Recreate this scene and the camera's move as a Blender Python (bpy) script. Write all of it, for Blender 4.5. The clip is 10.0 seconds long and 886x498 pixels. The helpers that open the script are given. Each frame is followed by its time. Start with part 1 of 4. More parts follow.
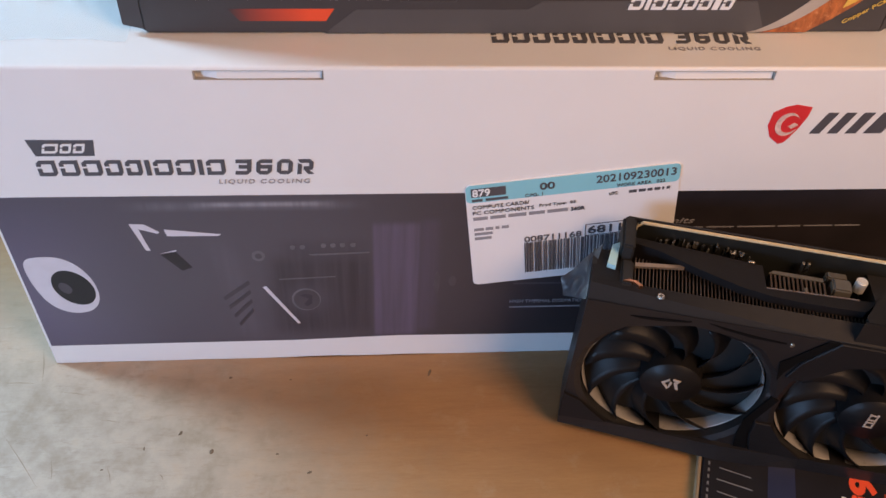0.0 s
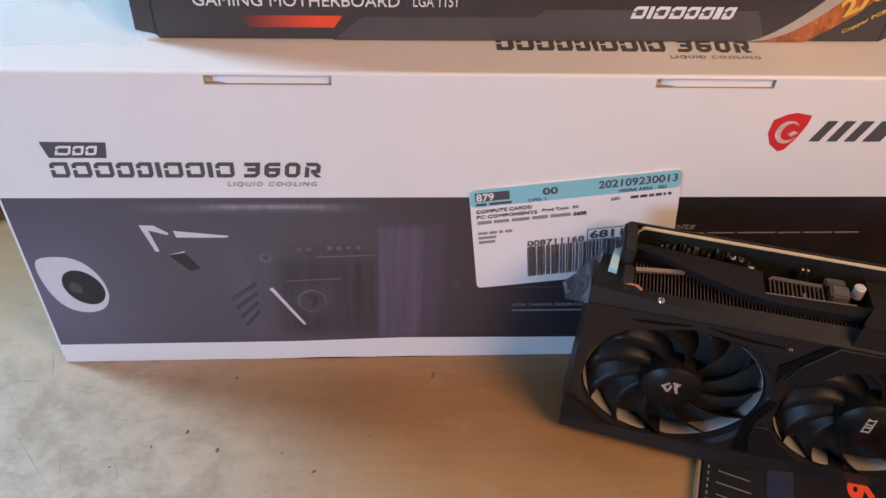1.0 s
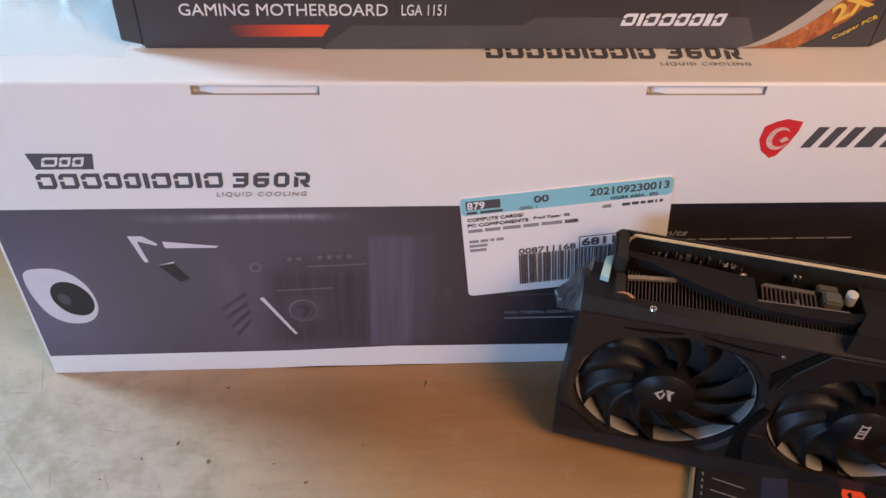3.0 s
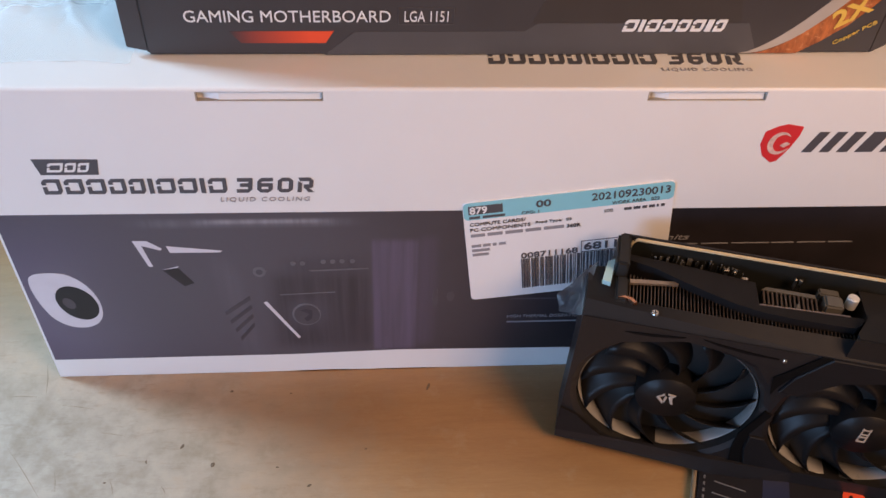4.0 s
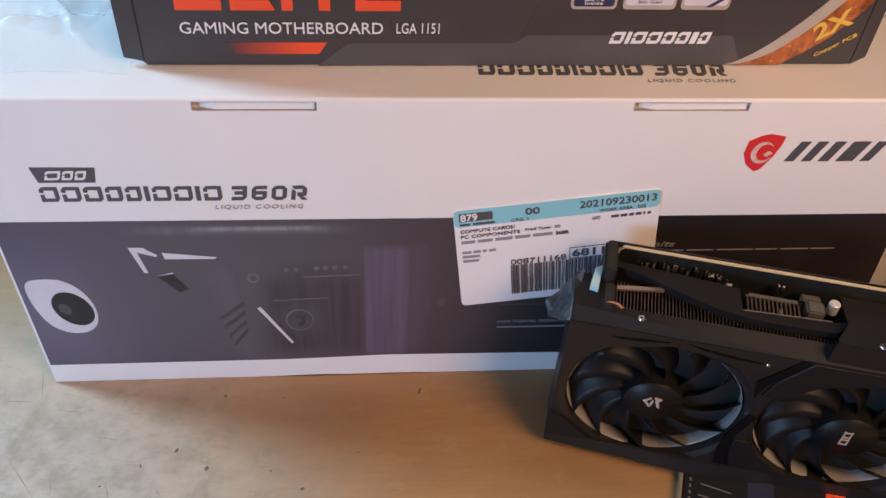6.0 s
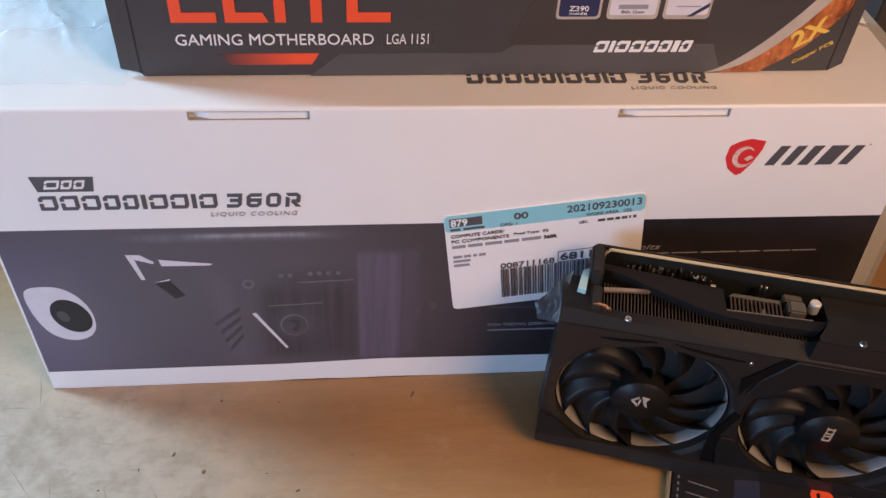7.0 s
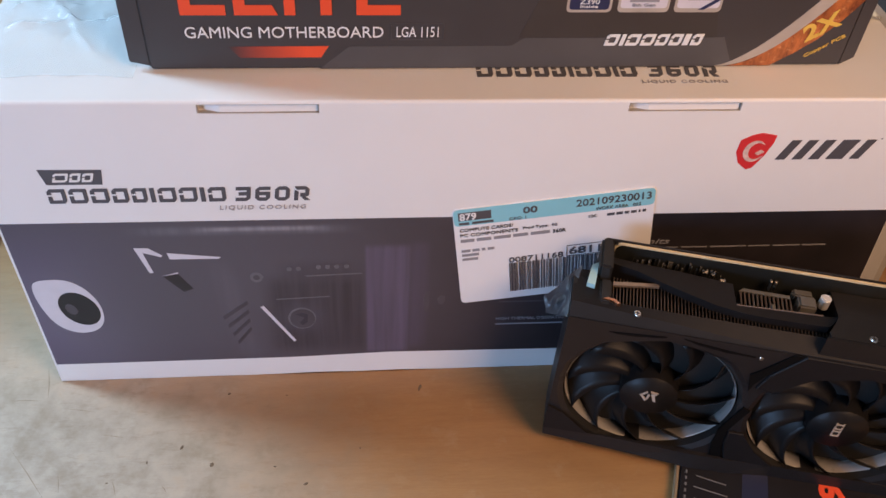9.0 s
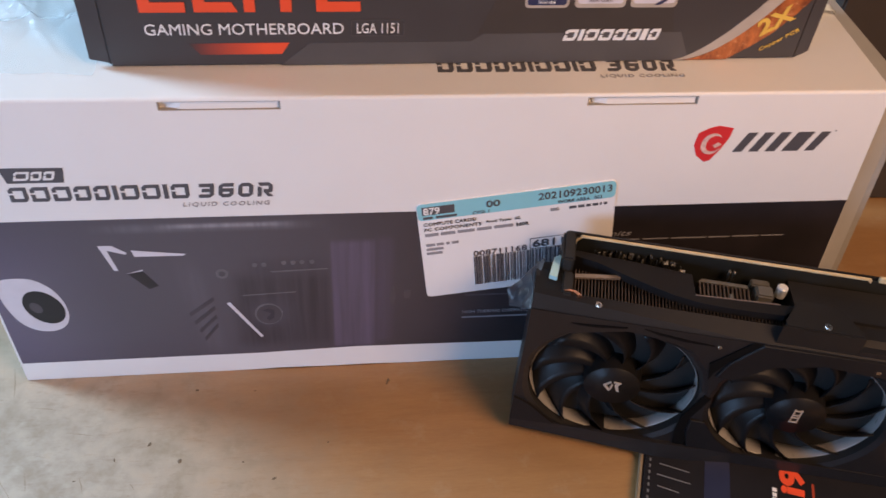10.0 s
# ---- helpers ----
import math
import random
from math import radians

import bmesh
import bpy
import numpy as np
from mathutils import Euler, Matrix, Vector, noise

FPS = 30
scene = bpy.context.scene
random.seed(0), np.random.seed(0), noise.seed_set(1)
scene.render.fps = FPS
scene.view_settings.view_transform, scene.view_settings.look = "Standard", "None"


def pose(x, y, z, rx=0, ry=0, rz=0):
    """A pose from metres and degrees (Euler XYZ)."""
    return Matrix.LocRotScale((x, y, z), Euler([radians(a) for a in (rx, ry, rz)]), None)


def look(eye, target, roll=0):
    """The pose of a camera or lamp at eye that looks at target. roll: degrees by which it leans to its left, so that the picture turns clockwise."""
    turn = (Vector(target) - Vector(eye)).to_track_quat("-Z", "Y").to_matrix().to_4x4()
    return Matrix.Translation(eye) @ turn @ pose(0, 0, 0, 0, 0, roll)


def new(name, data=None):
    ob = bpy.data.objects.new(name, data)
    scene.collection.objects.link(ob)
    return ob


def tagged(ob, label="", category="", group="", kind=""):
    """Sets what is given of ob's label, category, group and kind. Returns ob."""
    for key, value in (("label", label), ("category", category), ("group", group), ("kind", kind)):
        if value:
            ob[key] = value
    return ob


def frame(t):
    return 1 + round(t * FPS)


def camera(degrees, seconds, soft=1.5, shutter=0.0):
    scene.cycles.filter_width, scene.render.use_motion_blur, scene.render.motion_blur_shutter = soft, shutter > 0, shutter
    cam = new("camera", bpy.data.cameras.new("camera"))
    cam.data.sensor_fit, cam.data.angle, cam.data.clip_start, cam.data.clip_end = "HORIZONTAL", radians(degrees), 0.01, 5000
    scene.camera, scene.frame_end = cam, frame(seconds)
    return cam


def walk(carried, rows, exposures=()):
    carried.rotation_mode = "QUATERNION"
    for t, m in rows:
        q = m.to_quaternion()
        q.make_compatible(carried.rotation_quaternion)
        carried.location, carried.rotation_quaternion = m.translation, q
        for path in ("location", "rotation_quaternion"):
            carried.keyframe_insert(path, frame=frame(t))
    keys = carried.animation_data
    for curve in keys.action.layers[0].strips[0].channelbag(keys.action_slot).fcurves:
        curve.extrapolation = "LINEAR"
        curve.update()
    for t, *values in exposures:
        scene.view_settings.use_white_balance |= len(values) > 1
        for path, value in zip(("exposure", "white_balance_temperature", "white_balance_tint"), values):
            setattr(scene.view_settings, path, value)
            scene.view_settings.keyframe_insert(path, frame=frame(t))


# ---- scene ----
cam = camera(54.2, 10.0, shutter=0.5)
PATH = [
    (0, (0.186, -0.323, 0.419), (0.347, 1.075, -1.002), 3.8),
    (0.5, (0.185, -0.326, 0.417), (0.342, 1.076, -1.001), 4.0),
    (1, (0.186, -0.329, 0.423), (0.335, 1.08, -0.989), 3.9),
    (1.5, (0.188, -0.329, 0.421), (0.339, 1.083, -0.988), 3.7),
    (2, (0.187, -0.327, 0.422), (0.344, 1.084, -0.987), 3.8),
    (2.5, (0.189, -0.326, 0.423), (0.347, 1.084, -0.987), 3.8),
    (2.7, (0.189, -0.325, 0.4235), (0.3478, 1.084, -0.9866), 3.8),
    (3.8, (0.188, -0.324, 0.4265), (0.343, 1.087, -0.982), 3.6),
    (4, (0.188, -0.325, 0.427), (0.343, 1.087, -0.981), 3.6),
    (4.5, (0.189, -0.324, 0.427), (0.352, 1.09, -0.979), 3.7),
    (5, (0.194, -0.323, 0.425), (0.371, 1.093, -0.976), 3.8),
    (5.5, (0.188, -0.33, 0.43), (0.36, 1.091, -0.967), 4.0),
    (5.7, (0.188, -0.3295, 0.431), (0.3595, 1.090, -0.968), 4.05),
    (6.8, (0.185, -0.339, 0.439), (0.3785, 1.0915, -0.9445), 4.3),
    (7, (0.187, -0.34, 0.439), (0.381, 1.094, -0.943), 4.1),
    (7.5, (0.189, -0.339, 0.438), (0.381, 1.093, -0.945), 3.9),
    (8, (0.188, -0.337, 0.439), (0.378, 1.088, -0.951), 3.8),
    (8.5, (0.186, -0.337, 0.438), (0.375, 1.083, -0.958), 3.9),
    (9, (0.184, -0.338, 0.439), (0.371, 1.082, -0.957), 4.1),
    (9.5, (0.185, -0.34, 0.442), (0.385, 1.078, -0.955), 4.8),
    (10, (0.191, -0.342, 0.442), (0.428, 1.065, -0.959), 4.9),
]
walk(cam, [(t, look(eye, target, roll)) for t, eye, target, roll in PATH])

# ---- world and lights ----
def make_world():
    w = bpy.data.worlds.new("sky_world")
    scene.world = w
    w.use_nodes = True
    nt = w.node_tree
    sky = nt.nodes.new("ShaderNodeTexSky")
    sky.sky_type, sky.sun_disc = "NISHITA", False
    sky.sun_elevation, sky.sun_rotation = radians(35), radians(-65)
    bg = nt.nodes["Background"]
    bg.inputs["Strength"].default_value = 0.1
    nt.links.new(sky.outputs[0], bg.inputs["Color"])


def area_lamp(name, eye, target, sx, sy, power, color):
    d = bpy.data.lights.new(name, "AREA")
    d.shape, d.size, d.size_y, d.energy, d.color = "RECTANGLE", sx, sy, power, color
    ob = new(name, d)
    ob.matrix_world = look(eye, target)
    return ob


make_world()
# daylight of the window in the wall on the west side
area_lamp("window_daylight", (-0.86, 0.33, 0.86), (-0.1, 0.16, 0.30), 0.24, 0.72, 22.5, (0.50, 0.75, 1.0))
# unseen low fill lamp, added for the blue cast on the carton front
area_lamp("blue_fill", (-0.86, -0.95, 0.30), (0.1, 0.0, 0.12), 0.5, 0.45, 13.0, (0.335, 0.585, 1.0))
# warm room lamp behind the camera
area_lamp("room_lamp_light", (0.73, -0.60, 0.80), (0.38, 0.0, 0.12), 0.46, 0.46, 8.9, (0.985, 0.575, 0.325))


# ---- materials ----
def mat(name, color, rough=0.5, metal=0.0, vary=0.12, scale=60.0, bump=0.0, bump_scale=400.0, spec=0.5, alpha=1.0, coat=0.0, trans=0.0):
    m = bpy.data.materials.new(name)
    m.use_nodes = True
    nt = m.node_tree
    b = nt.nodes["Principled BSDF"]
    b.inputs["Roughness"].default_value = rough
    b.inputs["Metallic"].default_value = metal
    b.inputs["Specular IOR Level"].default_value = spec
    b.inputs["Alpha"].default_value = alpha
    b.inputs["Coat Weight"].default_value = coat
    b.inputs["Transmission Weight"].default_value = trans
    tc = nt.nodes.new("ShaderNodeTexCoord")
    n1 = nt.nodes.new("ShaderNodeTexNoise")
    n1.inputs["Scale"].default_value, n1.inputs["Detail"].default_value = scale, 6
    nt.links.new(tc.outputs["Object"], n1.inputs["Vector"])
    mix = nt.nodes.new("ShaderNodeMix")
    mix.data_type = "RGBA"
    lo = [c * (1 - vary) for c in color]
    hi = [min(1, c * (1 + vary)) for c in color]
    mix.inputs["A"].default_value, mix.inputs["B"].default_value = (*lo, 1), (*hi, 1)
    nt.links.new(n1.outputs["Fac"], mix.inputs["Factor"])
    nt.links.new(mix.outputs["Result"], b.inputs["Base Color"])
    mr = nt.nodes.new("ShaderNodeMapRange")
    mr.inputs["To Min"].default_value, mr.inputs["To Max"].default_value = max(0, rough - 0.08), min(1, rough + 0.08)
    n2 = nt.nodes.new("ShaderNodeTexNoise")
    n2.inputs["Scale"].default_value, n2.inputs["Detail"].default_value = scale * 4, 4
    nt.links.new(tc.outputs["Object"], n2.inputs["Vector"])
    nt.links.new(n2.outputs["Fac"], mr.inputs["Value"])
    nt.links.new(mr.outputs["Result"], b.inputs["Roughness"])
    if bump:
        n3 = nt.nodes.new("ShaderNodeTexNoise")
        n3.inputs["Scale"].default_value, n3.inputs["Detail"].default_value = bump_scale, 5
        nt.links.new(tc.outputs["Object"], n3.inputs["Vector"])
        bp = nt.nodes.new("ShaderNodeBump")
        bp.inputs["Strength"].default_value, bp.inputs["Distance"].default_value = bump, 0.001
        nt.links.new(n3.outputs["Fac"], bp.inputs["Height"])
        nt.links.new(bp.outputs["Normal"], b.inputs["Normal"])
    return m


def noise_node(nt, tc, scale, detail=6, stretch=(1, 1, 1), rot=0.0, rough=0.55):
    mp = nt.nodes.new("ShaderNodeMapping")
    mp.inputs["Scale"].default_value = stretch
    mp.inputs["Rotation"].default_value = (0, 0, radians(rot))
    nt.links.new(tc.outputs["Object"], mp.inputs["Vector"])
    n = nt.nodes.new("ShaderNodeTexNoise")
    n.inputs["Scale"].default_value, n.inputs["Detail"].default_value, n.inputs["Roughness"].default_value = scale, detail, rough
    nt.links.new(mp.outputs["Vector"], n.inputs["Vector"])
    return n.outputs["Fac"]


def ramp(nt, src, p0, p1, c0=(0, 0, 0), c1=(1, 1, 1)):
    r = nt.nodes.new("ShaderNodeValToRGB")
    r.color_ramp.elements[0].position, r.color_ramp.elements[1].position = p0, p1
    r.color_ramp.elements[0].color, r.color_ramp.elements[1].color = (*c0, 1), (*c1, 1)
    nt.links.new(src, r.inputs["Fac"])
    return r.outputs["Color"]


def blend(nt, fac, a, b, mode="MIX"):
    m = nt.nodes.new("ShaderNodeMix")
    m.data_type, m.blend_type = "RGBA", mode
    for key, v in (("Factor", fac), ("A", a), ("B", b)):
        if isinstance(v, tuple):
            m.inputs[key].default_value = (*v, 1)
        elif isinstance(v, float):
            m.inputs[key].default_value = v
        else:
            nt.links.new(v, m.inputs[key])
    return m.outputs["Result"]


def floor_material():
    m = bpy.data.materials.new("worn_wood")
    m.use_nodes = True
    nt = m.node_tree
    b = nt.nodes["Principled BSDF"]
    tc = nt.nodes.new("ShaderNodeTexCoord")
    grain = noise_node(nt, tc, 22, 8, (1.0, 7.0, 1.0), 8)
    fine = noise_node(nt, tc, 160, 6, (1.0, 5.0, 1.0), 8)
    stain = noise_node(nt, tc, 9, 5)
    dust = noise_node(nt, tc, 48, 8, (1, 1, 1), 0, 0.68)
    scratch = noise_node(nt, tc, 60, 3, (1.0, 26.0, 1.0), 62)
    col = ramp(nt, grain, 0.3, 0.72, (0.315, 0.158, 0.053), (0.390, 0.208, 0.076))
    col = blend(nt, 0.12, col, ramp(nt, fine, 0.3, 0.7, (0.20, 0.11, 0.05), (0.46, 0.31, 0.17)))
    col = blend(nt, ramp(nt, stain, 0.42, 0.75, (0, 0, 0), (0.5, 0.5, 0.5)), col, (0.250, 0.130, 0.050))
    # patch of scuffed, dusty varnish; its paleness also paints in the daylight there
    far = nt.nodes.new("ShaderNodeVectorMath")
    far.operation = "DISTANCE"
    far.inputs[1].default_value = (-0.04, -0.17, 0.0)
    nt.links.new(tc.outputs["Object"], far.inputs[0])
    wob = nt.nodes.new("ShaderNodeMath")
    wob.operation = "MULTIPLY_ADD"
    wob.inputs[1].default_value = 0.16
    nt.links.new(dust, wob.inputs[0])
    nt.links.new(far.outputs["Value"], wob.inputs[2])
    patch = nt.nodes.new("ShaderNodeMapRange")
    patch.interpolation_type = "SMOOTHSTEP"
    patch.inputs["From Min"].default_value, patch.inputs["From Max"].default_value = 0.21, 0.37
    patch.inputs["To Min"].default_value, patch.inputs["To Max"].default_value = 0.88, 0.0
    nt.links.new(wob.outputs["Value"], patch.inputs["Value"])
    lit_bare = ramp(nt, dust, 0.36, 0.60, (0.300, 0.248, 0.176), (0.445, 0.392, 0.315))
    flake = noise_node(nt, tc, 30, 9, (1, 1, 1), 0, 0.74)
    lit_bare = blend(nt, ramp(nt, flake, 0.54, 0.68, (0, 0, 0), (0.40, 0.40, 0.40)), lit_bare, (0.58, 0.52, 0.43))
    lit_bare = blend(nt, ramp(nt, flake, 0.34, 0.43, (0.5, 0.5, 0.5), (0, 0, 0)), lit_bare, (0.235, 0.185, 0.125))
    lit_bare = blend(nt, ramp(nt, scratch, 0.66, 0.70, (0, 0, 0), (0.45, 0.45, 0.45)), lit_bare, (0.30, 0.22, 0.14))
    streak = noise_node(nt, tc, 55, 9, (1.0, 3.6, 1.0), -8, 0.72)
    lit_bare = blend(nt, ramp(nt, streak, 0.54, 0.66, (0, 0, 0), (0.62, 0.62, 0.62)), lit_bare, (0.25, 0.20, 0.14))
    col = blend(nt, patch.outputs["Result"], col, lit_bare)
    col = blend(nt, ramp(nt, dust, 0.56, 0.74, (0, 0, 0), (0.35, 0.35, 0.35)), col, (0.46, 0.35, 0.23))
    nt.links.new(col, b.inputs["Base Color"])
    nt.links.new(ramp(nt, dust, 0.3, 0.75, (0.36, 0.36, 0.36), (0.62, 0.62, 0.62)), b.inputs["Roughness"])
    b.inputs["Coat Weight"].default_value, b.inputs["Coat Roughness"].default_value = 0.55, 0.42
    bp = nt.nodes.new("ShaderNodeBump")
    bp.inputs["Strength"].default_value, bp.inputs["Distance"].default_value = 0.30, 0.0008
    nt.links.new(blend(nt, 0.5, dust, fine), bp.inputs["Height"])
    nt.links.new(bp.outputs["Normal"], b.inputs["Normal"])
    return m


def band_material():
    """Printed photograph: near-black with a violet glow round the printed ring; haze and glare are painted in."""
    m = bpy.data.materials.new("dark_print")
    m.use_nodes = True
    nt = m.node_tree
    b = nt.nodes["Principled BSDF"]
    tc = nt.nodes.new("ShaderNodeTexCoord")

    def glow(centre, radius):
        d = nt.nodes.new("ShaderNodeVectorMath")
        d.operation = "DISTANCE"
        d.inputs[1].default_value = centre
        nt.links.new(tc.outputs["Object"], d.inputs[0])
        r = nt.nodes.new("ShaderNodeMapRange")
        r.interpolation_type = "SMOOTHERSTEP"
        r.inputs["From Min"].default_value, r.inputs["From Max"].default_value = 0.0, radius
        r.inputs["To Min"].default_value, r.inputs["To Max"].default_value = 1.0, 0.0
        nt.links.new(d.outputs["Value"], r.inputs["Value"])
        return r.outputs["Result"]

    def times(a, b_):
        k = nt.nodes.new("ShaderNodeMath")
        k.operation = "MULTIPLY"
        nt.links.new(a, k.inputs[0])
        if isinstance(b_, float):
            k.inputs[1].default_value = b_
        else:
            nt.links.new(b_, k.inputs[1])
        return k.outputs["Value"]

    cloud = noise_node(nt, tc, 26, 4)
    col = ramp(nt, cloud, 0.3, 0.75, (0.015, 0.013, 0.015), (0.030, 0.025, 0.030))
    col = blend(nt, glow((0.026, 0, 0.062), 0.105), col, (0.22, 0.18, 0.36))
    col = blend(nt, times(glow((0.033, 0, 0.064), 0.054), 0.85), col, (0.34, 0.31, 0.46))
    # wide grey: tone of the print plus the hazy sheen painted in
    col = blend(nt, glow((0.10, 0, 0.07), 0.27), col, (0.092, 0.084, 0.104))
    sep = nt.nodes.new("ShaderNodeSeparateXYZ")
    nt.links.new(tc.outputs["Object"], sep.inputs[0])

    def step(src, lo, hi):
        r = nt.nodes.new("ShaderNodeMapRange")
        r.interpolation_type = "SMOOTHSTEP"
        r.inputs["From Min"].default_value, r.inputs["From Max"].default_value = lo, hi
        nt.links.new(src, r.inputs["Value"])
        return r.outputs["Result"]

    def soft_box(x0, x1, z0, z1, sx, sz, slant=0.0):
        """A soft-edged field of the printed photograph, or of the glare painted over it."""
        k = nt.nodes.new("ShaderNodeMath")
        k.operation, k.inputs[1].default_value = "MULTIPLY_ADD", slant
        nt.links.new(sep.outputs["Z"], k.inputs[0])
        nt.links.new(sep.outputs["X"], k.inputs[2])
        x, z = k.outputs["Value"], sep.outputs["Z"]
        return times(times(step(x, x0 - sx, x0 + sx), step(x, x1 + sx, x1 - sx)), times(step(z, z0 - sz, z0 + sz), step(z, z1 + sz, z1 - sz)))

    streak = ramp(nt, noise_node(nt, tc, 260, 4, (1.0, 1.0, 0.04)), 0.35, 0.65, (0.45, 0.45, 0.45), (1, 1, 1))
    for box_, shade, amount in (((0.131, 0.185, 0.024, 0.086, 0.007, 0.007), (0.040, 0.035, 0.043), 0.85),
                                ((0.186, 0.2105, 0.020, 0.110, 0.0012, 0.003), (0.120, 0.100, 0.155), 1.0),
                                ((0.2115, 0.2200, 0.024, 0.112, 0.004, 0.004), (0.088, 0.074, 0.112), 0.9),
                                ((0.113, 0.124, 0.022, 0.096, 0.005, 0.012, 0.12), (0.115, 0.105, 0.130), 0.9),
                                # the next two rows paint glare along the upper edge
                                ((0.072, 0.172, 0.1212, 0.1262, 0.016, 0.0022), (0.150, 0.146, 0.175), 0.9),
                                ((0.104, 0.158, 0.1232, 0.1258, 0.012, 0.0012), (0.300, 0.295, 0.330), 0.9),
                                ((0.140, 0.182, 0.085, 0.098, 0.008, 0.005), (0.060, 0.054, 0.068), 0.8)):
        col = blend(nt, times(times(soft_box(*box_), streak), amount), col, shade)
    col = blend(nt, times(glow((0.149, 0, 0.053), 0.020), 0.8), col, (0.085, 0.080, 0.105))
    nt.links.new(col, b.inputs["Base Color"])
    b.inputs["Roughness"].default_value = 0.42
    return m


def copper_material():
    """Printed picture of rough copper: dark veins, bright flakes, redder to one end."""
    m = mat("copper_print", (0.42, 0.115, 0.028), 0.38)
    nt = m.node_tree
    tc = nt.nodes.new("ShaderNodeTexCoord")
    vein = noise_node(nt, tc, 70, 8, (1.6, 1.0, 0.7), 0, 0.7)
    flake = noise_node(nt, tc, 240, 6, (1, 1, 1), 0, 0.7)
    col = ramp(nt, vein, 0.36, 0.66, (0.13, 0.028, 0.010), (0.62, 0.19, 0.055))
    col = blend(nt, ramp(nt, flake, 0.56, 0.72, (0, 0, 0), (0.6, 0.6, 0.6)), col, (0.80, 0.42, 0.20))
    nt.links.new(col, nt.nodes["Principled BSDF"].inputs["Base Color"])
    return m


WHITE = mat("white_cardboard", (0.77, 0.765, 0.765), 0.44, 0, 0.04, 22, 0.30, 30)
# white cardboard with its shade put into the colour
FLAPSHADE = mat("shaded_white_cardboard", (0.38, 0.37, 0.35), 0.6, 0, 0.1, 60, 0.1)
# also draws the shaded gap round the tab slots
CREASE = mat("grey_edge_line", (0.34, 0.32, 0.29), 0.8, 0, 0.2, 120, 0.2)
BAND = band_material()
INK = mat("dark_grey_ink", (0.078, 0.078, 0.092), 0.4, 0, 0.1)
GREYINK = mat("mid_grey_ink", (0.26, 0.26, 0.29), 0.45, 0, 0.1)
PALEINK = mat("pale_ink", (0.62, 0.60, 0.66), 0.4, 0, 0.12, 90)
FAINTINK = mat("faint_grey_print", (0.33, 0.31, 0.325), 0.5, 0, 0.1, 90)
SOFTDEEP = mat("dim_violet_print", (0.045, 0.041, 0.055), 0.4, 0, 0.4, 120)
SOFTINK = mat("soft_grey_print", (0.13, 0.125, 0.145), 0.4, 0, 0.3, 90)
DIMINK = mat("dim_print", (0.072, 0.067, 0.082), 0.36, 0, 0.35, 60)
FINPRINT = mat("slate_print", (0.060, 0.055, 0.067), 0.4, 0, 0.3, 90)
VIOLET = mat("violet_print", (0.075, 0.063, 0.098), 0.36, 0, 0.25, 40)
SOFTSHADE = mat("soft_black_print", (0.026, 0.024, 0.029), 0.4, 0, 0.3, 90)
DEEP = mat("black_print", (0.017, 0.018, 0.023), 0.34, 0, 0.2)
PINKINK = mat("pink_print", (0.70, 0.48, 0.44), 0.4, 0, 0.55, 420)
REDINK = mat("red_ink", (0.62, 0.030, 0.038), 0.4, 0, 0.1)
LABEL = mat("label_paper", (0.80, 0.80, 0.82), 0.5, 0, 0.03, 40, 0.05)
BLUEINK = mat("light_blue_ink", (0.25, 0.58, 0.68), 0.5, 0, 0.05)
MBBLACK = mat("black_box_print", (0.048, 0.044, 0.047), 0.44, 0, 0.2, 25, 0.05, 700)
MBGREY = mat("charcoal_print", (0.080, 0.075, 0.078), 0.42, 0, 0.15, 40)
ORANGE = mat("orange_red_ink", (0.80, 0.085, 0.030), 0.4, 0, 0.08, 30)
WHITEINK = mat("white_ink", (0.78, 0.78, 0.78), 0.4, 0, 0.03)
COPPER = copper_material()
SILVERINK = mat("silver_print", (0.42, 0.37, 0.32), 0.4, 0, 0.3, 50)
GOLDINK = mat("gold_ink", (0.72, 0.47, 0.09), 0.38, 0, 0.15, 80)
PANELBLACK = mat("matt_black_print", (0.013, 0.012, 0.014), 0.58, 0, 0.3, 60, 0.05, 700, 0.15)
PANELGREY = mat("dull_grey_ink", (0.15, 0.145, 0.14), 0.5, 0, 0.2)
# near-black that stands in for the shade in the card's slits
SLITSHADE = mat("groove_shade_black", (0.0035, 0.0034, 0.0036), 0.7, 0, 0.2, 50, 0.0, 60, 0.1)
PANELSHEEN = mat("panel_blue_sheen", (0.020, 0.024, 0.052), 0.42, 0, 0.3, 60)
NAVY = mat("navy_print", (0.022, 0.030, 0.085), 0.35, 0, 0.1)
SHROUD = mat("dark_grey_plastic", (0.0128, 0.0122, 0.0136), 0.42, 0, 0.2, 50, 0.12, 1500, 0.34)
# shroud plastic again, darkened for the dimmer upper side and panels
SHROUD_DIM = mat("dimmed_grey_plastic", (0.0112, 0.0104, 0.0112), 0.52, 0, 0.2, 50, 0.1, 1500, 0.16)
FANBLACK = mat("glossy_black_plastic", (0.0095, 0.0090, 0.0094), 0.42, 0, 0.2, 40, 0.0, 60, 0.22)
RINGGREY = mat("satin_ring_plastic", (0.27, 0.262, 0.255), 0.30, 0, 0.15, 60)
# shroud plastic again, lighter and warmer for the lit tab top
TABLIT = mat("lit_tab_plastic", (0.0140, 0.0128, 0.0125), 0.44, 0, 0.2, 50, 0.1, 1500, 0.25)
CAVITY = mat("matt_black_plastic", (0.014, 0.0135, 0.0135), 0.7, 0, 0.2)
FINS = mat("bronze_fins", (0.10, 0.076, 0.06), 0.42, 0.8, 0.25, 200)
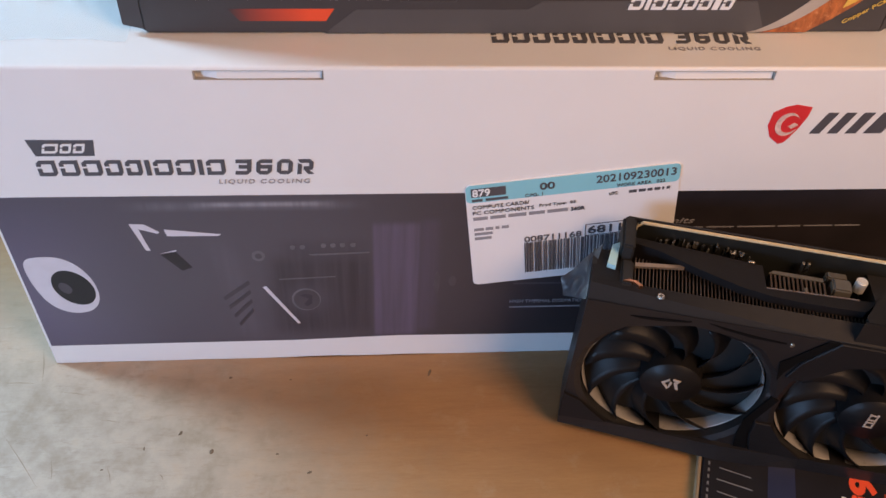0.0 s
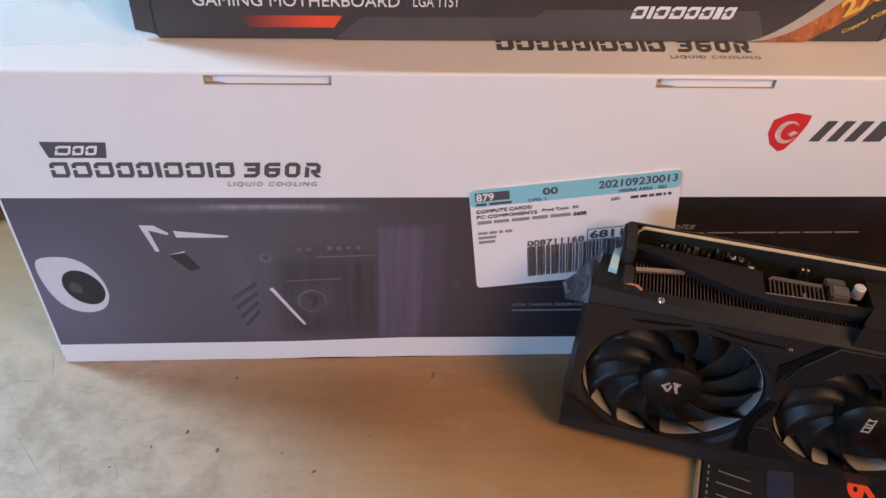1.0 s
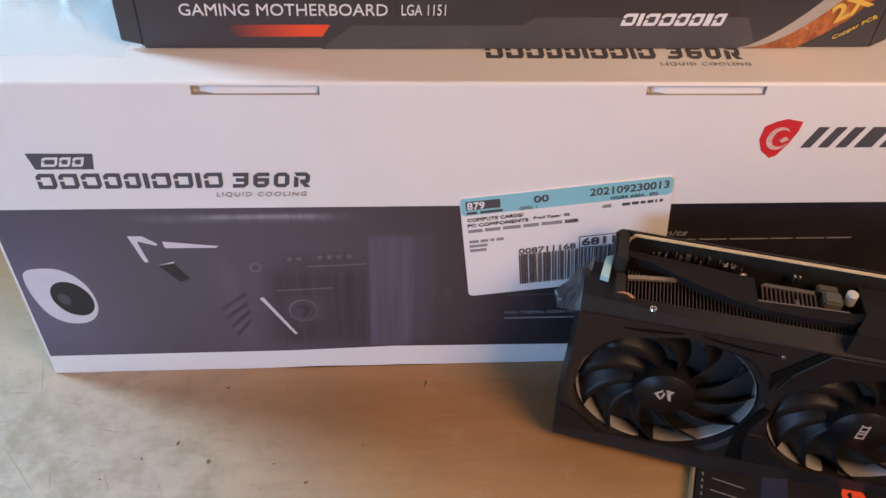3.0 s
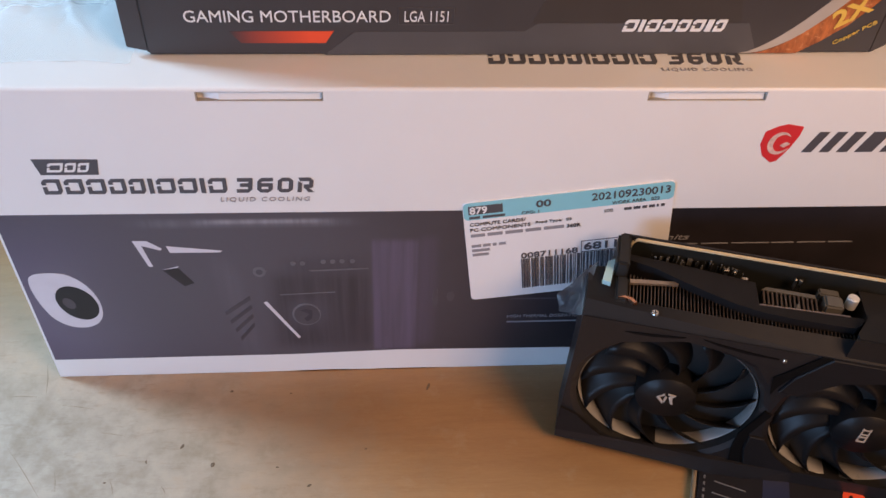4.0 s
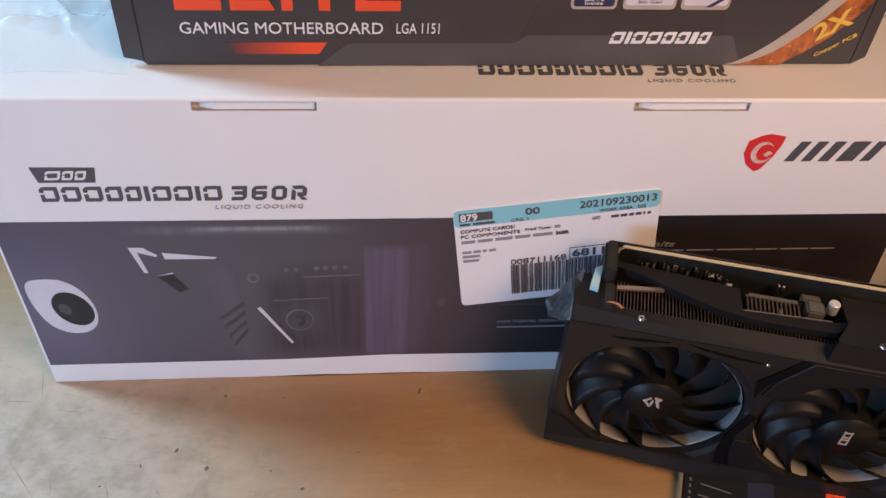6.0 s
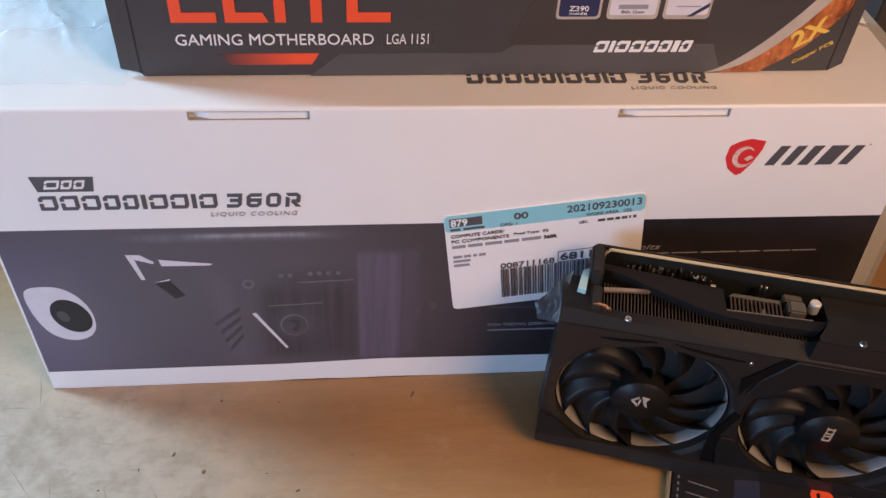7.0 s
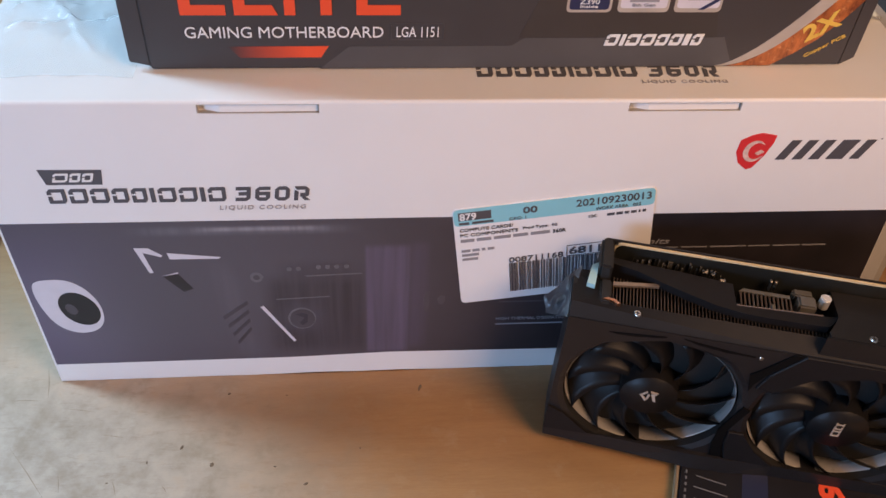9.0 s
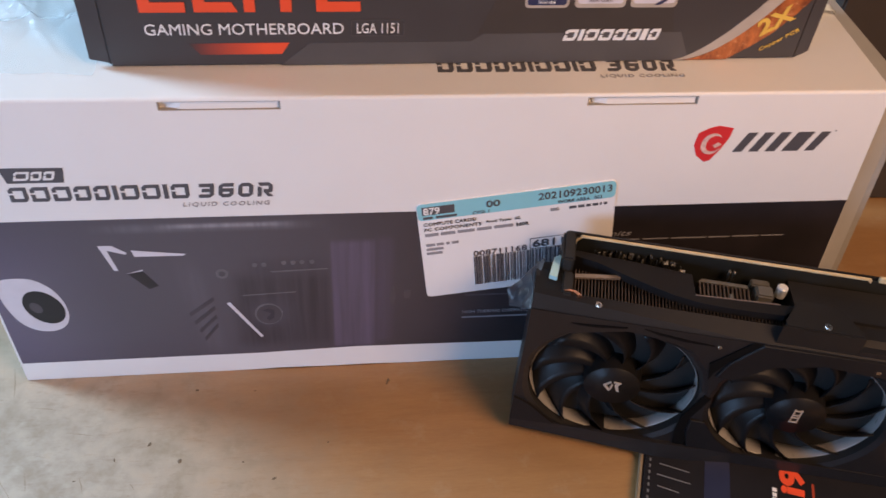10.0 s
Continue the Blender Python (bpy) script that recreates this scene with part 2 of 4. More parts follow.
PCBEDGE = mat("board_edge", (0.62, 0.52, 0.33), 0.45, 0, 0.15, 150)
BOARD = mat("black_board", (0.014, 0.015, 0.014), 0.4, 0, 0.3, 120)
STEEL = mat("nickel_steel", (0.62, 0.60, 0.57), 0.28, 1.0, 0.1, 200)
COPPERMETAL = mat("copper_metal", (0.52, 0.27, 0.17), 0.28, 1.0, 0.1, 150)
CHOKE = mat("grey_component", (0.10, 0.095, 0.085), 0.5, 0, 0.2, 200)
PALEBLUE = mat("pale_blue_tape", (0.40, 0.66, 0.73), 0.4, 0, 0.1, 90)
FILM = mat("clear_film", (0.74, 0.88, 0.93), 0.22, 0, 0.05, 30, 0.0, 60, 0.5, 0.24)
MILKFILM = mat("milky_film", (0.80, 0.90, 0.93), 0.18, 0, 0.06, 40, 0.0, 60, 0.5, 0.85)
SMOKEFILM = mat("smoky_film", (0.040, 0.042, 0.052), 0.36, 0, 0.4, 80, 0.0, 60, 0.4, 0.95)
PLASTER = mat("plaster", (0.50, 0.47, 0.45), 0.9, 0, 0.06, 5, 0.2, 60)
CARDBROWN = mat("brown_cardboard", (0.25, 0.175, 0.10), 0.75, 0, 0.15, 80, 0.15)
SPECK = mat("dark_chip", (0.15, 0.105, 0.065), 0.8, 0, 0.4, 300)
WINDOWFRAME = mat("white_paint", (0.78, 0.78, 0.76), 0.4, 0, 0.04, 12, 0.05)
REDPLASTIC = mat("red_plastic", (0.55, 0.035, 0.045), 0.35, 0, 0.1, 40)
SCRATCH = mat("scratched_wood", (0.27, 0.21, 0.145), 0.8, 0, 0.4, 300)


def fade_material():
    """Printed bar that runs from black to orange-red."""
    m = mat("fading_red_print", (0.8, 0.085, 0.03), 0.4)
    nt = m.node_tree
    tc = nt.nodes.new("ShaderNodeTexCoord")
    sep = nt.nodes.new("ShaderNodeSeparateXYZ")
    nt.links.new(tc.outputs["Object"], sep.inputs[0])
    r = nt.nodes.new("ShaderNodeMapRange")
    r.inputs["From Min"].default_value, r.inputs["From Max"].default_value = 0.038, 0.074
    nt.links.new(sep.outputs["X"], r.inputs["Value"])
    nt.links.new(ramp(nt, r.outputs["Result"], 0.0, 1.0, (0.036, 0.030, 0.033), (0.80, 0.085, 0.030)), nt.nodes["Principled BSDF"].inputs["Base Color"])
    return m


REDFADE = fade_material()
FLOORWOOD = floor_material()


# ---- mesh helpers ----
def part(name, bm, material, parent=None, label="", smooth=False):
    me = bpy.data.meshes.new(name)
    bmesh.ops.recalc_face_normals(bm, faces=bm.faces)
    bm.to_mesh(me)
    bm.free()
    me.materials.append(material)
    if smooth:
        for p in me.polygons:
            p.use_smooth = True
    ob = new(name, me)
    if parent is not None:
        ob.parent = parent
    if label:
        ob["label"] = label
    return ob


def block(x0, x1, y0, y1, z0, z1, bevel=0.0, segments=2):
    bm = bmesh.new()
    bmesh.ops.create_cube(bm, size=1.0)
    for v in bm.verts:
        v.co = Vector((x0 + (v.co.x + 0.5) * (x1 - x0), y0 + (v.co.y + 0.5) * (y1 - y0), z0 + (v.co.z + 0.5) * (z1 - z0)))
    if bevel:
        bmesh.ops.bevel(bm, geom=bm.edges[:], offset=bevel, segments=segments, affect="EDGES")
    return bm


def sheet(bm, pts, y0, y1):
    """A prism over the outline pts (x, z), from y0 to y1."""
    a = [bm.verts.new((x, y0, z)) for x, z in pts]
    b = [bm.verts.new((x, y1, z)) for x, z in pts]
    n = len(pts)
    bm.faces.new(a)
    bm.faces.new(b[::-1])
    for i in range(n):
        bm.faces.new((a[i], b[i], b[(i + 1) % n], a[(i + 1) % n]))
    return bm


def slab(bm, pts, z0, z1):
    """A prism over the outline pts (x, y), from z0 to z1."""
    a = [bm.verts.new((x, y, z0)) for x, y in pts]
    b = [bm.verts.new((x, y, z1)) for x, y in pts]
    n = len(pts)
    bm.faces.new(a[::-1])
    bm.faces.new(b)
    for i in range(n):
        bm.faces.new((a[i], a[(i + 1) % n], b[(i + 1) % n], b[i]))
    return bm


def flat(name, pts, layer, material, parent, y=0.0, label=""):
    """Ink or paper on an upright face at y, so many layers of 0.08 mm proud of it."""
    return part(name, sheet(bmesh.new(), pts, y - 0.0001 - 0.00008 * layer, y + 0.0004), material, parent, label)


def rect(x0, x1, z0, z1):
    return [(x0, z0), (x1, z0), (x1, z1), (x0, z1)]


def oval(cx, cz, rx, rz, turn=0.0, n=36):
    c, s = math.cos(radians(turn)), math.sin(radians(turn))
    out = []
    for i in range(n):
        a = 2 * math.pi * i / n
        x, z = rx * math.cos(a), rz * math.sin(a)
        out.append((cx + x * c - z * s, cz + x * s + z * c))
    return out


def rounded(x0, x1, z0, z1, r, n=4):
    out = []
    for cx, cz, a0 in ((x1 - r, z1 - r, 0), (x0 + r, z1 - r, 90), (x0 + r, z0 + r, 180), (x1 - r, z0 + r, 270)):
        for i in range(n + 1):
            a = radians(a0 + 90 * i / n)
            out.append((cx + r * math.cos(a), cz + r * math.sin(a)))
    return out


def cylinder(r0, r1, y0, y1, cx=0.0, cz=0.0, n=40, bevel=0.0):
    bm = sheet(bmesh.new(), oval(cx, cz, r0, r0, 0, n), y0, y1)
    for v in bm.verts:
        if abs(v.co.y - y1) < 1e-9:
            v.co.x, v.co.z = cx + (v.co.x - cx) * r1 / r0, cz + (v.co.z - cz) * r1 / r0
    if bevel:
        es = [e for e in bm.edges if abs(e.verts[0].co.y - e.verts[1].co.y) < 1e-9]
        bmesh.ops.bevel(bm, geom=es, offset=bevel, segments=3, affect="EDGES")
    return bm


def words(name, body, x0, x1, z0, z1, material, parent, m=None, shear=0.0, spacing=1.0, label="", bold=0.0):
    """Lettering in the built-in font, stretched to the box x0..x1, z0..z1 of its plane; m lays it elsewhere."""
    cu = bpy.data.curves.new(name, "FONT")
    cu.body, cu.size, cu.shear, cu.space_character, cu.offset = body, 1.0, shear, spacing, bold
    cu.resolution_u = 3
    cu.extrude = 0.02
    tmp = new(name, cu)
    me = bpy.data.meshes.new_from_object(tmp.evaluated_get(bpy.context.evaluated_depsgraph_get()))
    bpy.data.objects.remove(tmp)
    bpy.data.curves.remove(cu)
    xs, ys = [v.co.x for v in me.vertices], [v.co.y for v in me.vertices]
    sx, sy = (x1 - x0) / (max(xs) - min(xs)), (z1 - z0) / (max(ys) - min(ys))
    ax, ay = min(xs), min(ys)
    for v in me.vertices:
        v.co = Vector((x0 + (v.co.x - ax) * sx, -v.co.z * 0.008, z0 + (v.co.y - ay) * sy))
    me.materials.clear()
    me.materials.append(material)
    me.name = name
    ob = new(name, me)
    ob.parent = parent
    if m is not None:
        ob.matrix_local = m
    if label:
        ob["label"] = label
    return ob


def smooth_loop(pts, n=5):
    """A closed Catmull-Rom curve through the points."""
    out, m = [], len(pts)
    for i in range(m):
        p0, p1, p2, p3 = (Vector(pts[(i + k) % m]) for k in (-1, 0, 1, 2))
        for j in range(n):
            t = j / n
            v = 0.5 * (2 * p1 + (p2 - p0) * t + (2 * p0 - 5 * p1 + 4 * p2 - p3) * t * t + (3 * p1 - p0 - 3 * p2 + p3) * t ** 3)
            out.append((v.x, v.y))
    return out


def strokes(bm, quads, y0, y1):
    for q in quads:
        sheet(bm, q, y0, y1)
    return bm


def thing(name, label, category, m=None, group=""):
    ob = new(name)
    ob.empty_display_size = 0.02
    if m is not None:
        ob.matrix_world = m
    return tagged(ob, label, category, group)


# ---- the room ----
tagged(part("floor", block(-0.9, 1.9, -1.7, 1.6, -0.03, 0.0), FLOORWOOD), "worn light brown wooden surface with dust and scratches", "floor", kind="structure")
tagged(part("ceiling", block(-0.9, 1.9, -1.7, 1.6, 2.3, 2.36), PLASTER), "plain plaster ceiling", "ceiling", kind="structure")
tagged(part("wall_north", block(-0.9, 1.9, 1.6, 1.7, -0.03, 2.36), PLASTER), "plain plaster wall", "wall", kind="structure")
tagged(part("wall_south", block(-0.9, 1.9, -1.8, -1.7, -0.03, 2.36), PLASTER), "plain plaster wall", "wall", kind="structure")
tagged(part("wall_east", block(1.9, 2.0, -1.8, 1.7, -0.03, 2.36), PLASTER), "plain plaster wall", "wall", kind="structure")


def west_wall():
    bm = bmesh.new()
    # the low southern opening is added for the blue fill lamp
    for y0, y1, z0, z1 in ((-1.8, -1.22, -0.03, 2.36), (0.58, 1.7, -0.03, 2.36), (-1.22, -0.68, -0.03, 0.06), (-1.22, -0.68, 0.66, 2.36), (-0.68, 0.10, -0.03, 2.36), (0.10, 0.58, -0.03, 0.44), (0.10, 0.58, 1.28, 2.36)):
        b2 = block(-1.0, -0.9, y0, y1, z0, z1)
        me = bpy.data.meshes.new("tmp")
        b2.to_mesh(me)
        b2.free()
        bm.from_mesh(me)
        bpy.data.meshes.remove(me)
    return bm


tagged(part("wall_west", west_wall(), PLASTER), "plain plaster wall with a window opening", "wall", kind="structure")
win = thing("window_1", "white painted window frame in the wall", "window")
win["kind"] = "structure"
for y0, y1, z0, z1 in ((0.10, 0.12, 0.44, 1.28), (0.56, 0.58, 0.44, 1.28), (0.12, 0.56, 0.44, 0.455), (0.12, 0.56, 1.265, 1.28)):
    part("window_frame", block(-0.98, -0.93, y0, y1, z0, z1, 0.004), WINDOWFRAME, win)


# ---- white cooler carton ----
BW, BH, BD = 0.473, 0.2045, 0.135


def front_right(z):
    return 0.4885 - 0.0155 * z / BH


def dent(x):
    """Height of the crushed lower edge over the support."""
    return 0.0008 * math.exp(-((x - 0.158) / 0.020) ** 2) + 0.0006 * math.exp(-((x - 0.205) / 0.016) ** 2) + 0.0002 * (1 + noise.noise(Vector((x * 60, 0.3, 0.7))))


def carton_body():
    """Front with two tab slots cut out, rounded fold to the lid, lid, sides, back and base."""
    bm = bmesh.new()
    r = 0.0016
    xs = [0.0, 0.1092, 0.1655, 0.3141, 0.3708, 1.0]
    zs = [0.0, 0.1978, 0.2029 - 0.0001, BH - r]

    def px(x, z):
        return front_right(z) if x == 1.0 else x

    def quad(*co):
        bm.faces.new([bm.verts.new(c) for c in co])

    for i in range(5):
        for j in range(3):
            x0, x1, z0, z1 = xs[i], xs[i + 1], zs[j], zs[j + 1]
            if j == 1 and i in (1, 3):
                d = 0.0036
                quad((x0, 0, z0), (x1, 0, z0), (x1, d, z0), (x0, d, z0))
                quad((x0, 0, z1), (x1, 0, z1), (x1, d, z1), (x0, d, z1))
                quad((x0, 0, z0), (x0, 0, z1), (x0, d, z1), (x0, d, z0))
                quad((x1, 0, z0), (x1, 0, z1), (x1, d, z1), (x1, d, z0))
                xa, xm, xe, zt = x0 + 0.0014, x0 + (x1 - x0) * 0.18, x1 - 0.0008, z1 - 0.0009
                quad((x0, d, z0), (x1, d, z0), (x1, d, z1), (x0, d, z1))
                quad((xa + 0.002, 0.0030, z0), (xm, 0.0008, z0), (xm, 0.0016, zt), (xa, 0.0034, zt))
                quad((xm, 0.0008, z0), (xe, 0.0012, z0), (xe, 0.0020, zt), (xm, 0.0016, zt))
                continue
            if j == 0:
                m = 12
                for k in range(m):
                    xa, xb = px(x0, z0) + (px(x1, z0) - px(x0, z0)) * k / m, px(x0, z0) + (px(x1, z0) - px(x0, z0)) * (k + 1) / m
                    ta, tb = px(x0, z1) + (px(x1, z1) - px(x0, z1)) * k / m, px(x0, z1) + (px(x1, z1) - px(x0, z1)) * (k + 1) / m
                    quad((xa, 0, dent(xa)), (xb, 0, dent(xb)), (tb, 0, z1), (ta, 0, z1))
                continue
            quad((px(x0, z0), 0, z0), (px(x1, z0), 0, z0), (px(x1, z1), 0, z1), (px(x0, z1), 0, z1))
    arc = []
    for a in (0, 30, 60, 90):
        arc.append((r - r * math.cos(radians(a)), BH - r + r * math.sin(radians(a))))
    for (y0, z0), (y1, z1) in zip(arc, arc[1:]):
        quad((0, y0, z0), (BW, y0, z0), (BW, y1, z1), (0, y1, z1))
    quad((0, r, BH), (BW, r, BH), (BW + 0.004, BD, BH), (0, BD, BH))
    quad((0, BD, 0), (0.48, BD, 0), (BW + 0.004, BD, BH), (0, BD, BH))
    quad((0, 0, 0), (0, BD, 0), (0, BD, BH), (0, 0, BH - r))
    quad((front_right(0), 0, 0), (0.48, BD, 0), (BW + 0.004, BD, BH), (BW, 0, BH - r))
    quad((0, 0, 0), (front_right(0), 0, 0), (0.48, BD, 0), (0, BD, 0))
    bmesh.ops.remove_doubles(bm, verts=bm.verts, dist=1e-6)
    return bm


carton = thing("cooler_carton", "long white cardboard carton with a dark printed band, closed", "box")
part("carton_body", carton_body(), WHITE, carton)
# shade of the slot gaps, painted in as thin grey lines
for xa, xb in ((0.1092, 0.1655), (0.3141, 0.3708)):
    for q in (rect(xa, xb, 0.2024, 0.2028), rect(xa, xa + 0.0006, 0.1979, 0.2024), rect(xb - 0.0004, xb, 0.1979, 0.2024), rect(xa + 0.0006, xb - 0.0004, 0.1979, 0.1981)):
        part("slot_shade", sheet(bmesh.new(), q, 0.0002, 0.0024), CREASE, carton, "grey line painted in for the shade of the slot gap")
# flap that stands off the end of the carton, greyed for its shade, with a darker strip
fb = bmesh.new()
sheet(fb, [(front_right(0) + 0.0005, 0.0), (front_right(0) + 0.0165, 0.0), (0.4895, BH - 0.004), (BW + 0.0005, BH - 0.002)], 0.003, 0.0055)
for v in fb.verts:
    if v.co.x > front_right(v.co.z) + 0.005:
        v.co.y += 0.006
part("end_flap", fb, FLAPSHADE, carton, "white cardboard end flap, its shade painted in as grey")
fb = bmesh.new()
sheet(fb, [(front_right(0) + 0.0165, 0.0), (front_right(0) + 0.0205, 0.0), (0.4935, BH - 0.006), (0.4895, BH - 0.004)], 0.009, 0.012)
part("flap_edge", fb, CREASE, carton, "darker grey strip along the flap")
part("lid_flap", block(BW + 0.002, BW + 0.020, 0.006, BD, BH - 0.010, BH - 0.0075, 0.0006), FLAPSHADE, carton)

BZ0, BZ1 = 0.0165, 0.1305
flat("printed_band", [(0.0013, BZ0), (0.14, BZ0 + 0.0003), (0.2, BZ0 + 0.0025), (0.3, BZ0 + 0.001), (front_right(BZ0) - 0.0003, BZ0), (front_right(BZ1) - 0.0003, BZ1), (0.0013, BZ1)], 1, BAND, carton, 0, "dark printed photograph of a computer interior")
# printed picture
flat("printed_ring", smooth_loop([(0.0045, 0.0790), (0.0065, 0.0870), (0.0140, 0.0893), (0.0238, 0.0884), (0.0310, 0.0830), (0.0358, 0.0745), (0.0378, 0.0650), (0.0370, 0.0555), (0.0330, 0.0485), (0.0260, 0.0452), (0.0176, 0.0465), (0.0105, 0.0530), (0.0062, 0.0650)]), 2, PALEINK, carton, 0, "pale printed ring")
flat("printed_lens", oval(0.0258, 0.0655, 0.0102, 0.0140, 18), 3, DEEP, carton)
flat("printed_lens", oval(0.0215, 0.0655, 0.0030, 0.0045, 18), 4, DIMINK, carton)
pk = [
    ("printed_blade", [(0.0640, 0.1120), (0.0713, 0.1118), (0.0780, 0.1062), (0.0772, 0.1050), (0.0680, 0.1085), (0.0712, 0.0930), (0.0690, 0.0932)], PALEINK),
    ("printed_blade", [(0.0805, 0.1080), (0.1085, 0.1042), (0.1070, 0.1030), (0.0815, 0.1032)], PALEINK),
    ("printed_blade", [(0.0755, 0.0905), (0.0842, 0.0932), (0.0838, 0.0921)], PALEINK),
    ("printed_shadow", [(0.0757, 0.0900), (0.0838, 0.0918), (0.0905, 0.0800), (0.0850, 0.0775)], SOFTSHADE),
    ("printed_bar", [(0.1255, 0.0632), (0.1275, 0.0640), (0.1440, 0.0325), (0.1425, 0.0318)], PALEINK),
    ("printed_bar", [(0.1350, 0.0697), (0.1654, 0.0712), (0.1654, 0.0704), (0.1350, 0.0688)], SOFTINK),
]
for i, (nm, pts, mt) in enumerate(pk):
    flat(nm, pts, 2 + (0.4 if mt in (DIMINK, VIOLET) else 0) + 0.05 * (i % 5), mt, carton)
for k in range(4):
    flat("printed_fin", [(0.1035 + 0.002 * k, 0.0560 - 0.0075 * k), (0.1185, 0.0690 - 0.0075 * k), (0.1190, 0.0660 - 0.0075 * k), (0.1040 + 0.002 * k, 0.0530 - 0.0075 * k)], 3, FINPRINT, carton)
flat("printed_bolt", oval(0.1257, 0.0878, 0.0034, 0.0038), 3, SOFTINK, carton)
flat("printed_bolt", oval(0.1257, 0.0878, 0.0018, 0.0020), 4, DIMINK, carton)
flat("printed_pump", oval(0.1485, 0.0525, 0.0080, 0.0092), 2.2, SOFTINK, carton)
flat("printed_pump", oval(0.1488, 0.0522, 0.0072, 0.0083), 2.4, DIMINK, carton)
flat("printed_pump", [(0.1450, 0.0560), (0.1485, 0.0575), (0.1520, 0.0560), (0.1515, 0.0490), (0.1485, 0.0465), (0.1470, 0.0490), (0.1500, 0.0530)], 2.9, SOFTDEEP, carton)
for k, (x, z) in enumerate(((0.1440, 0.0938), (0.1490, 0.0938), (0.1600, 0.0948), (0.1650, 0.0948), (0.1700, 0.0950), (0.1755, 0.0950))):
    flat("printed_port", oval(x, z, 0.0014, 0.0016, 0, 12), 3, SOFTINK, carton)
flat("printed_bar", [(0.1520, 0.0885), (0.1840, 0.0897), (0.1840, 0.0888), (0.1535, 0.0875)], 3, SOFTINK, carton)
for x, z, w, h in ((0.2210, 0.0640, 0.0016, 0.0090), (0.2296, 0.0655, 0.0022, 0.0040)):
    flat("printed_highlight", oval(x, z, w, h, 0, 16), 3, DIMINK, carton)
# small printed notes on the band
words("lettering", "HIGH THERMAL DISSIPATION", 0.2635, 0.3075, 0.0462, 0.0487, GREYINK, carton, pose(0, -0.0003, 0))
flat("text_bar", rect(0.2637, 0.3055, 0.0418, 0.0430), 2, GREYINK, carton)
flat("text_bar", rect(0.2640, 0.2930, 0.0618, 0.0630), 2, DIMINK, carton)
words("lettering", "units", 0.3395, 0.3560, 0.1078, 0.1115, GREYINK, carton, pose(0, -0.0003, 0), 0.25)
for x0, x1 in ((0.352, 0.362), (0.364, 0.379), (0.381, 0.402), (0.4035, 0.416), (0.418, 0.434), (0.4355, 0.4495)):
    flat("text_bar", rect(x0, x1, 0.1042, 0.1051), 2, GREYINK, carton)


def squared(x0, x1, z0, z1, y0, y1, t, material, parent, m=None, lean=0.12):
    """The figures 360R in wide, squared strokes with cut corners."""
    h, gap = z1 - z0, 0.10 * (x1 - x0)
    w = ((x1 - x0) - 3 * gap * 0.62) / 4
    c = t * 0.9
    mid = h * 0.52
    glyphs = (
        [[(0, 0), (w - c, 0), (w, c), (w, h), (0, h), (0, h - t), (w - t, h - t), (w - t, mid + t / 2), (t * 0.7, mid + t / 2), (t * 0.7, mid - t / 2), (w - t, mid - t / 2), (w - t, t), (0, t)]],
        [[(0, c), (c, 0), (w - c, 0), (w, c), (w, mid + t / 2), (t, mid + t / 2), (t, mid - t / 2), (w - t, mid - t / 2), (w - t, t), (t, t), (t, mid + t / 2), (0, mid + t / 2)], [(0, mid + t / 2), (t, mid + t / 2), (t, h - t), (w, h - t), (w, h), (c, h), (0, h - c)]],
        [[(0, c), (c, 0), (w - c, 0), (w, c), (w, h / 2), (w - t, h / 2), (w - t, t), (t, t), (t, h / 2), (0, h / 2)], [(0, h / 2), (t, h / 2), (t, h - t), (w - t, h - t), (w - t, h / 2), (w, h / 2), (w, h - c), (w - c, h), (c, h), (0, h - c)]],
        [[(0, 0), (t, 0), (t, h * 0.62), (0, h * 0.75)], [(t * 0.5, h - t), (w - t, h - t), (w - t, mid), (t * 1.4, mid), (t * 1.4, mid - t), (w * 0.45, mid - t), (w - t, 0), (w + t * 0.3, 0), (w * 0.72, mid - t), (w - c * 0.3, mid - t), (w, mid - t * 0.5), (w, h - c), (w - c, h), (0, h)]],
    )
    for k, polys in enumerate(glyphs):
        x = x0 + k * (w + gap * 0.62)
        bm = bmesh.new()
        for pts in polys:
            sheet(bm, [(x + a + lean * b, z0 + b) for a, b in pts], y0, y1)
        ob = part("figure", bm, material, parent)
        if m is not None:
            ob.matrix_local = m


def mark_row(codes, widths, x0, x1, z0, z1, t, y0, y1, material, parent, lean=0.0, m=None, gap=0.18):
    """A word mark as a row of plain stencil shapes: bars and slit frames."""
    total = sum(widths) + gap * (len(widths) - 1)
    k, x, h = (x1 - x0) / total, x0, z1 - z0
    for code, w_ in zip(codes, widths):
        w = w_ * k
        shape = {
            "bar": [(0, 0), (w, 0), (w, h), (0, h)],
            "frame": [(0, 0), (w * 0.85, 0), (w, t), (w, h), (t * 0.8, h), (0, h - t * 0.8), (0, h * 0.62), (t, h * 0.62), (t, h - t), (w - t, h - t), (w - t, t), (t, t), (t, h * 0.48), (0, h * 0.48)],
        }[code]
        ob = part("mark_shape", sheet(bmesh.new(), [(x + px_ + lean * pz, z0 + pz) for px_, pz in shape], y0, y1), material, parent)
        if m is not None:
            ob.matrix_local = m
        x += w + gap * k


WM = ("frame", "frame", "frame", "frame", "frame", "bar", "frame", "frame", "bar", "frame")
WW = (1, 1, 1, 0.9, 0.85, 0.26, 1, 1, 0.26, 1)
flat("word_plate", [(0.0290, 0.1655), (0.0592, 0.1652), (0.0578, 0.1560), (0.0312, 0.1560)], 1, INK, carton, 0, "dark plate with a plain word mark")
